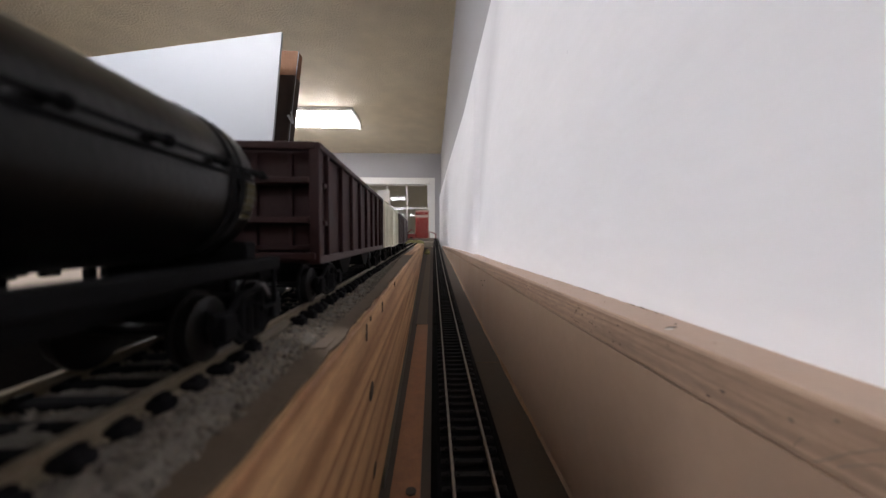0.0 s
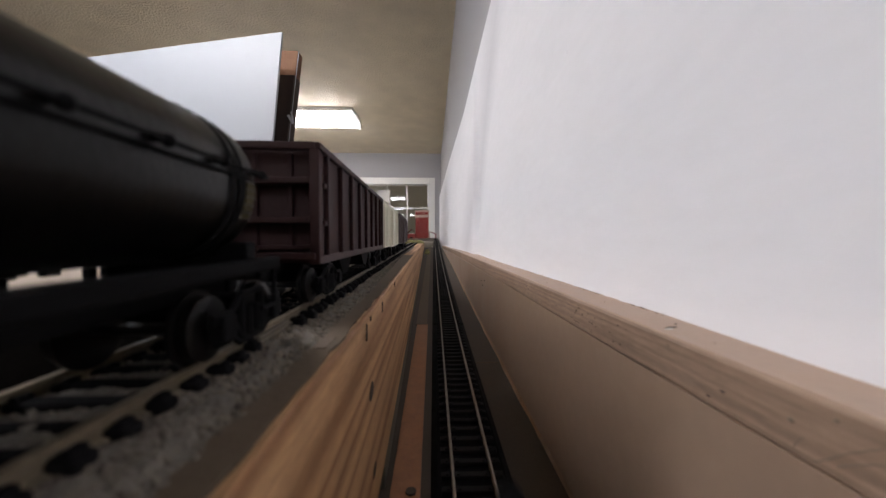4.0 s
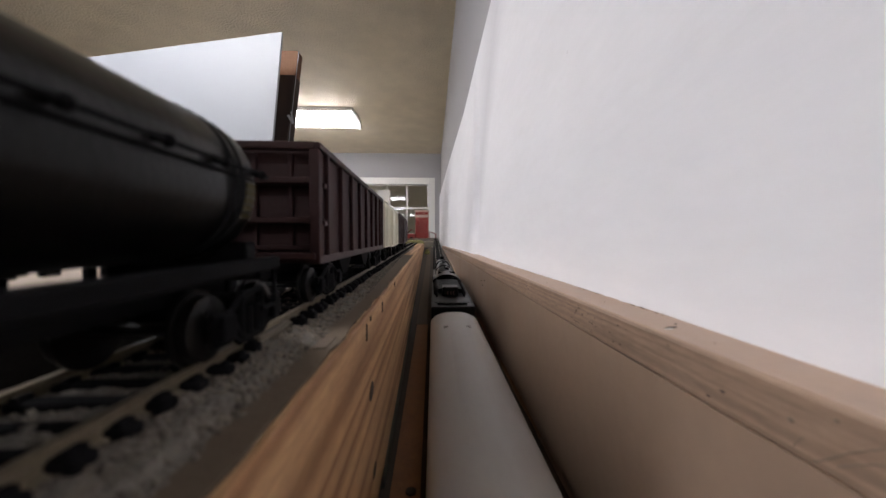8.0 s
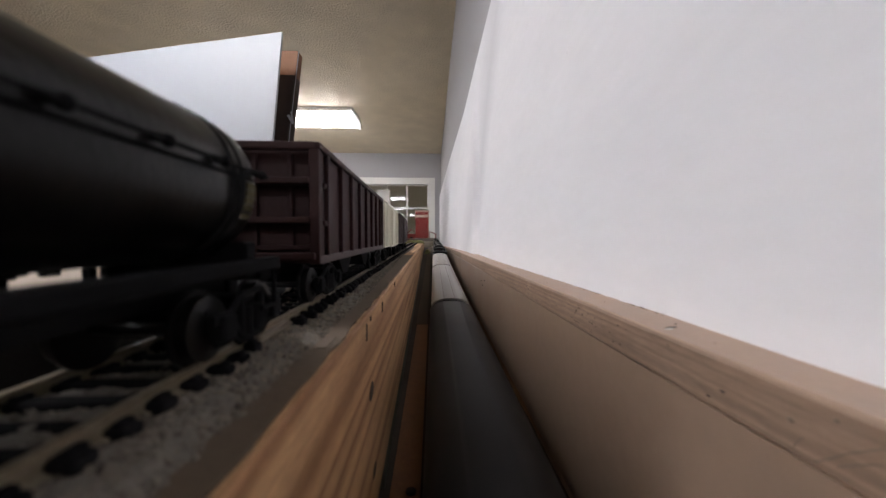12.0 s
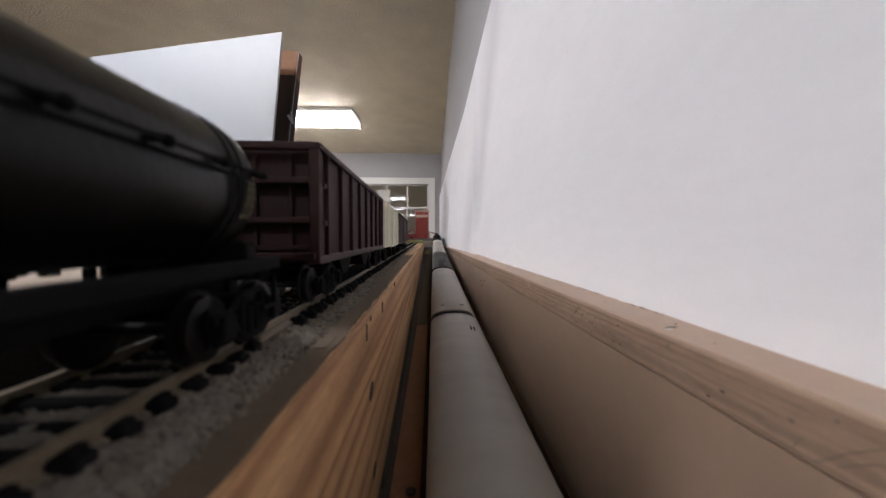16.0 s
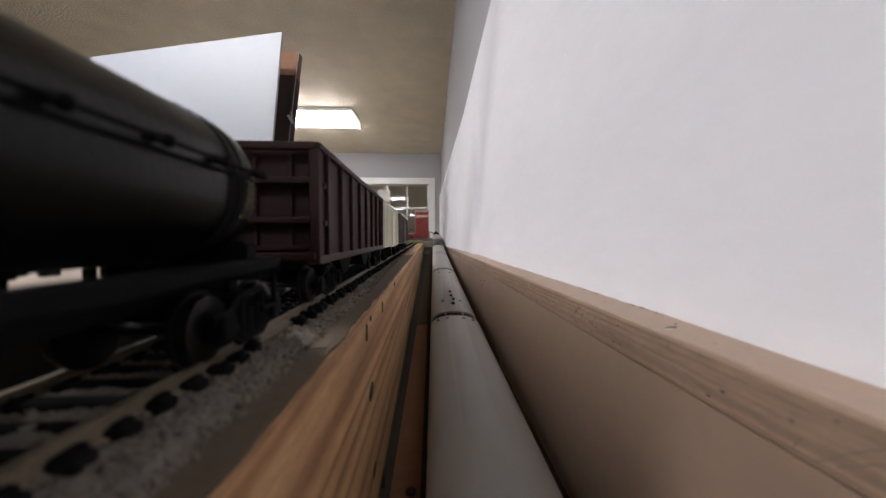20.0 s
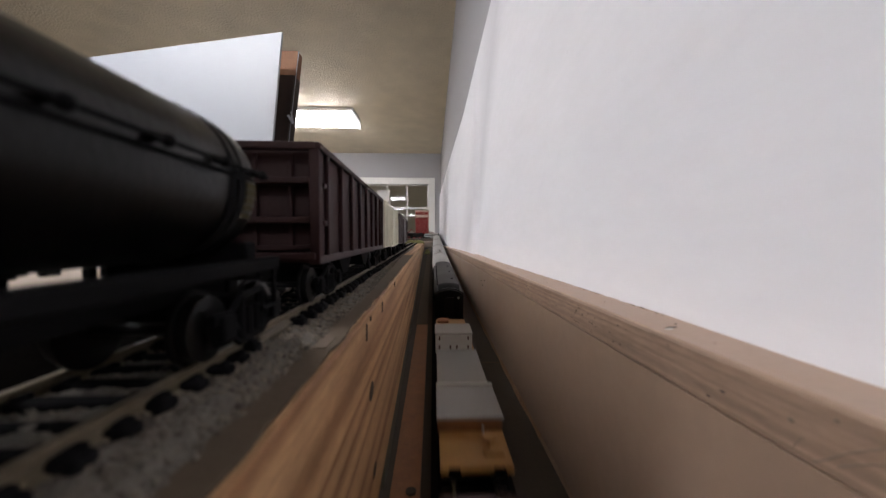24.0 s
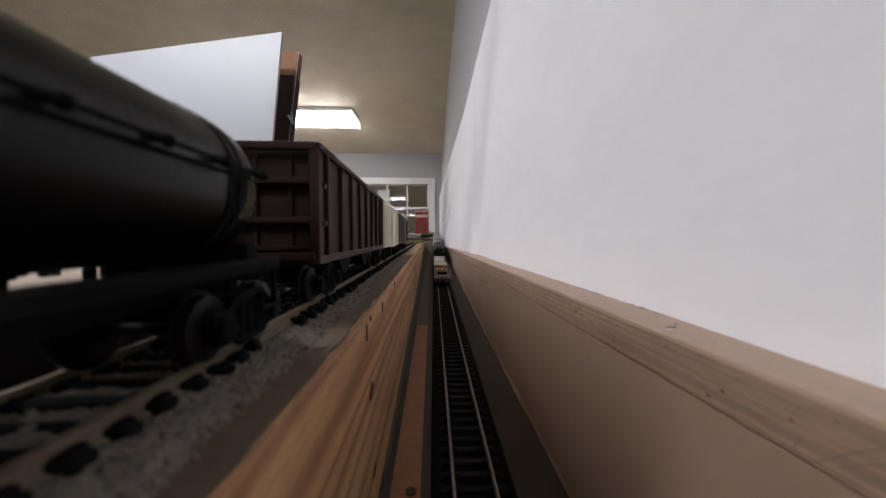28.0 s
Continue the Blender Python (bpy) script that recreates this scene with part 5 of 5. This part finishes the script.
def tender():
    """Length 0.128."""
    t = thing("tender", "black coal tender with narrow bunker and wide riveted deck", "tender")
    h, zd = 0.063, 0.0362
    part("tank", boxed(-0.0180, 0.0178, -h, h, 0.0095, zd, 0.0006), "black", t)
    for sx in (-1, 1):
        s = [[(sx * 0.0122, y, zd - 0.001), (sx * 0.0122, y, z), (sx * 0.0132, y, z), (sx * 0.0132, y, zd - 0.001)] for y, z in ((-0.0185, zd + 0.0006), (-0.002, 0.0425), (h - 0.001, 0.0425))]
        part("coal_board", sweep(s, closed=True), "flatblack", t)
        part("deck_rail", tubed((sx * 0.0168, -h, zd + 0.0006), (sx * 0.0168, h, zd + 0.0006), 0.0004, 6), "black", t)
    rows = []
    for i in range(40):
        y = 0.0005 + i * (h - 0.0015) / 39
        rows.append([(-0.0121 + 0.0242 * j / 20, y, 0.0414 + 0.0003 * noise.noise((j * 0.9, i * 0.9, 3)) - 0.0012 * ((j - 10) / 10) ** 2) for j in range(21)])
    for r0 in rows:
        r0.append((0.0121, r0[0][1], zd))
        r0.append((-0.0121, r0[0][1], zd))
    part("coal_load", sweep(rows, closed=True), "coal", t)
    part("rear_box", boxed(-0.0076, 0.0076, -0.0135, 0.0015, zd, 0.0446, 0.0008), "black", t)
    for sx in (-1, 1):
        s = [[(sx * 0.0132, y, z), (sx * x, y, zd + 0.0003), (sx * x, y, zd - 0.001), (sx * 0.0132, y, zd - 0.001)] for y, z, x in ((-0.020, zd + 0.0006, 0.0134), (-0.002, 0.0408, 0.0160), (h - 0.001, 0.0412, 0.0166))]
        part("slope_sheet", sweep(s, closed=True), "flatblack", t)
        part("deck_lip", boxed(sx * 0.0172, sx * 0.0179, -h, h, zd, zd + 0.0009), "black", t)
    for x in (-0.0026, 0.0004, 0.0030):
        part("valve", tubed((x, -0.0152, zd + 0.001), (x, -0.0134, zd + 0.0042), 0.0006, 8), "hatchbrown", t, "rusty red valve")
    part("water_hatch", boxed(-0.0130, 0.0125, -0.0525, -0.0490, zd, zd + 0.0014, 0.0005), "flatblack", t)
    part("rear_rail", boxed(-0.0165, 0.0165, -h, -h + 0.0010, zd, zd + 0.0008), "black", t)
    for k in range(9):
        part("rivet", tubed((-0.0140 + 0.0035 * k, -0.0445, zd), (-0.0140 + 0.0035 * k, -0.0445, zd + 0.0007), 0.0005, 6), "flatblack", t)
    for e in (-1, 1):
        truck(t, e * 0.036, 0.021)
    coupler(t, -h, -1)
    return t


def work_caboose():
    """Yellow flat underframe with a cream cabin, a low grey deck and a pale tool box. Length 0.228."""
    t = thing("work_caboose", "yellow work caboose with a cream cabin and a pale tool box", "caboose", group="cars of the passing train")
    h = 0.114
    part("deck", boxed(-0.0138, 0.0138, -h + 0.005, 0.0975, 0.0092, 0.0120, 0.0004), "yellow", t)
    for y0, y1 in ((-h + 0.006, -0.0870), (0.0330, 0.0965)):
        n = int((y1 - y0) / 0.0042)
        for k in range(n):
            y = y0 + (k + 0.5) * (y1 - y0) / n
            part("plank", boxed(-0.0136, 0.0136, y - 0.00205, y + 0.00205, 0.0120, 0.0125), "yellow", t)
    part("mid_deck", boxed(-0.0141, 0.0140, -0.0569, 0.0073, 0.0120, 0.0147, 0.0004), "canvas", t, "low pale grey deck cover")
    b = part("tool_box", boxed(-0.0146, 0.0138, -0.0862, -0.0589, 0.0120, 0.0178, 0.0004), "hardboard", t, "brown-sided tool box")
    part("lid", boxed(-0.0150, 0.0141, -0.0882, -0.0586, 0.0178, 0.0194, 0.0005), "canvas", b, "pale grey lid")
    part("lip", boxed(-0.0150, 0.0141, -0.0586, -0.0570, 0.0178, 0.0203, 0.0003), "canvaslite", b, "white raised lip")
    c = part("cabin", boxed(-0.0148, 0.0112, 0.0075, 0.0312, 0.0120, 0.0254, 0.0004), "canvaslite", t, "cream cabin")
    part("roof", boxed(-0.0153, 0.0117, 0.0068, 0.0318, 0.0254, 0.0266, 0.0005), "canvas", c, "pale grey roof")
    for x, z in ((-0.0120, 0.0228), (0.0084, 0.0228), (-0.0120, 0.0164), (0.0084, 0.0164), (-0.0042, 0.0164), (0.0004, 0.0164)):
        part("window", boxed(x - 0.0006, x + 0.0006, 0.0070, 0.0076, z - 0.0013, z + 0.0013), "hatchbrown", c)
    for sx in (-1, 1):
        for y in (0.014, 0.024):
            part("window", boxed(0.0112 if sx > 0 else -0.0150, 0.0114 if sx > 0 else -0.0148, y - 0.002, y + 0.002, 0.019, 0.024), "flatblack", c)
    g = bmesh.new()
    tube(g, (0.0062, -0.0975, 0.0122), (0.0062, -0.0975, 0.0162), 0.0007, 8)
    tube(g, (0.0062, -0.0975, 0.0160), (0.0062, -0.0975, 0.0168), 0.0032, 18)
    part("brake_wheel", g, "yellow", t, "yellow brake wheel")
    part("winch", boxed(0.0030, 0.0112, -0.1045, -0.1005, 0.0125, 0.0142, 0.0004), "yellow", t)
    part("post", tubed((0.0050, -0.0885, 0.0125), (0.0050, -0.0885, 0.0160), 0.0005, 8), "canvaslite", t)
    for x in (-0.0085, 0.0085):
        part("stake_pocket", boxed(x - 0.0022, x + 0.0022, -h + 0.0038, -h + 0.005, 0.0085, 0.0118), "flatblack", t)
    part("front_gear", boxed(-0.0125, -0.0020, 0.0820, 0.0930, 0.0125, 0.0152, 0.0008), "hardboard", t)
    for e in (-1, 1):
        truck(t, -0.090 if e < 0 else 0.0735)
    return t


def maroon_car():
    """Low maroon car with a black bar and a raised hatch. Length 0.116."""
    t = thing("maroon_flatcar", "low maroon service car with a black block and raised hatch", "service car", group="cars of the passing train")
    h = 0.0570
    part("body", boxed(-0.0147, 0.0147, -h, h, 0.0085, 0.0136, 0.0006), "maroon", t)
    part("slot", boxed(-0.0085, 0.0085, h - 0.0235, h - 0.0207, 0.0136, 0.0146, 0.0003), "brown", t)
    part("block", boxed(-0.0092, 0.0092, -0.0105, -0.0015, 0.0136, 0.0176, 0.0008), "flatblack", t, "black block")
    part("hatch", boxed(-0.0085, 0.0085, -h + 0.0065, -h + 0.0225, 0.0136, 0.0152, 0.0005), "hatchbrown", t, "raised square hatch")
    for sx in (-1, 1):
        part("side_sill", boxed(sx * 0.0147, sx * 0.0152, -h, h, 0.0075, 0.0105), "maroon", t)
    part("end_beam", boxed(-0.0138, 0.0138, -h - 0.0008, -h, 0.0072, 0.0130), "brown", t)
    sets = []
    for e in (-1, 1):
        sets += truck(t, e * (h - 0.019))
    coupler(t, -h, -1)
    return t, sets


# ---- how the train runs ----
SPEED = ((0.0, 0.1455), (12.0, 0.1455), (20.0, 0.148), (28.0, 0.148))


def advance(t):
    """Place along the line, at t, of the joint behind the first passenger car."""
    def area(a, b, va, vb):
        return (va + vb) / 2 * (b - a)
    def total(u):
        d = 0.0
        for (a, va), (b, vb) in zip(SPEED, SPEED[1:]):
            if u <= a:
                break
            e = min(u, b)
            d += area(a, e, va, va + (vb - va) * (e - a) / (b - a))
        return d
    return 0.1755 + total(t) - total(9.0)


TRAIN = []          # (vehicle, distance of its middle ahead of that joint, half the distance between its pivots)
TRAIN.append((locomotive(), 0.5167, 0.05))
TRAIN.append((tender(), 0.3099, 0.036))
JOINTS = (0.2438, 0.0, -0.2972, -0.631, -0.9270, -1.2351, -1.5227, -1.7744, -2.0313)
STYLES = (("roofpale", "silver", "streamlined passenger car with a smooth pale grey roof", "front"),
          ("roofpale", "silver", "passenger car with a pale grey roof and two dark seams", "lines"),
          ("roofdark", "flatblack", "passenger car with a dark charcoal roof", "dark"),
          ("roofgrey", "silver", "passenger car with a grey roof and small vents", "hatches"),
          ("roofscuff", "silver", "passenger car with a grey roof scuffed across", "scuffed"),
          ("roofgrey", "silver", "grey-roofed passenger car with black scuffs on the roof", "spots"),
          ("roofgrey", "silver", "short passenger car with a grey roof", "stepped"),
          ("roofdark", "flatblack", "dark heavyweight passenger car with a raised clerestory roof", "clerestory"))
for (a, b), (roof, side, label, style) in zip(zip(JOINTS, JOINTS[1:]), STYLES):
    TRAIN.append((passenger_car(a - b, roof, side, label, style), (a + b) / 2, (a - b) / 2 - 0.036))
TRAIN.append((work_caboose(), -2.1454, 0.09))
MAROON, MAROON_SETS = maroon_car()
TRAIN.append((MAROON, -2.3264, 0.04))


def motions():
    for ob, mid, half in TRAIN:
        rows = []
        for k in range(0, 57):
            t = k * 0.5
            s = advance(t) + mid
            p, q = low_track(s + half)[0], low_track(s - half)[0]
            d = p - q
            yaw = math.atan2(-d.x, d.y)
            pitch = math.atan2(d.z, math.hypot(d.x, d.y))
            rows.append((t, Matrix.Translation((p + q) / 2) @ Euler((pitch, 0, yaw)).to_matrix().to_4x4()))
        walk(ob, rows)
    for ob in MAROON_SETS:
        rows = []
        at = ob.location.copy()
        for k in range(0, 841):
            t = k / 30
            rows.append((t, Matrix.Translation(at) @ Matrix.Rotation(-advance(t) / WHEEL_R, 4, "X")))
        walk(ob, rows)


motions()
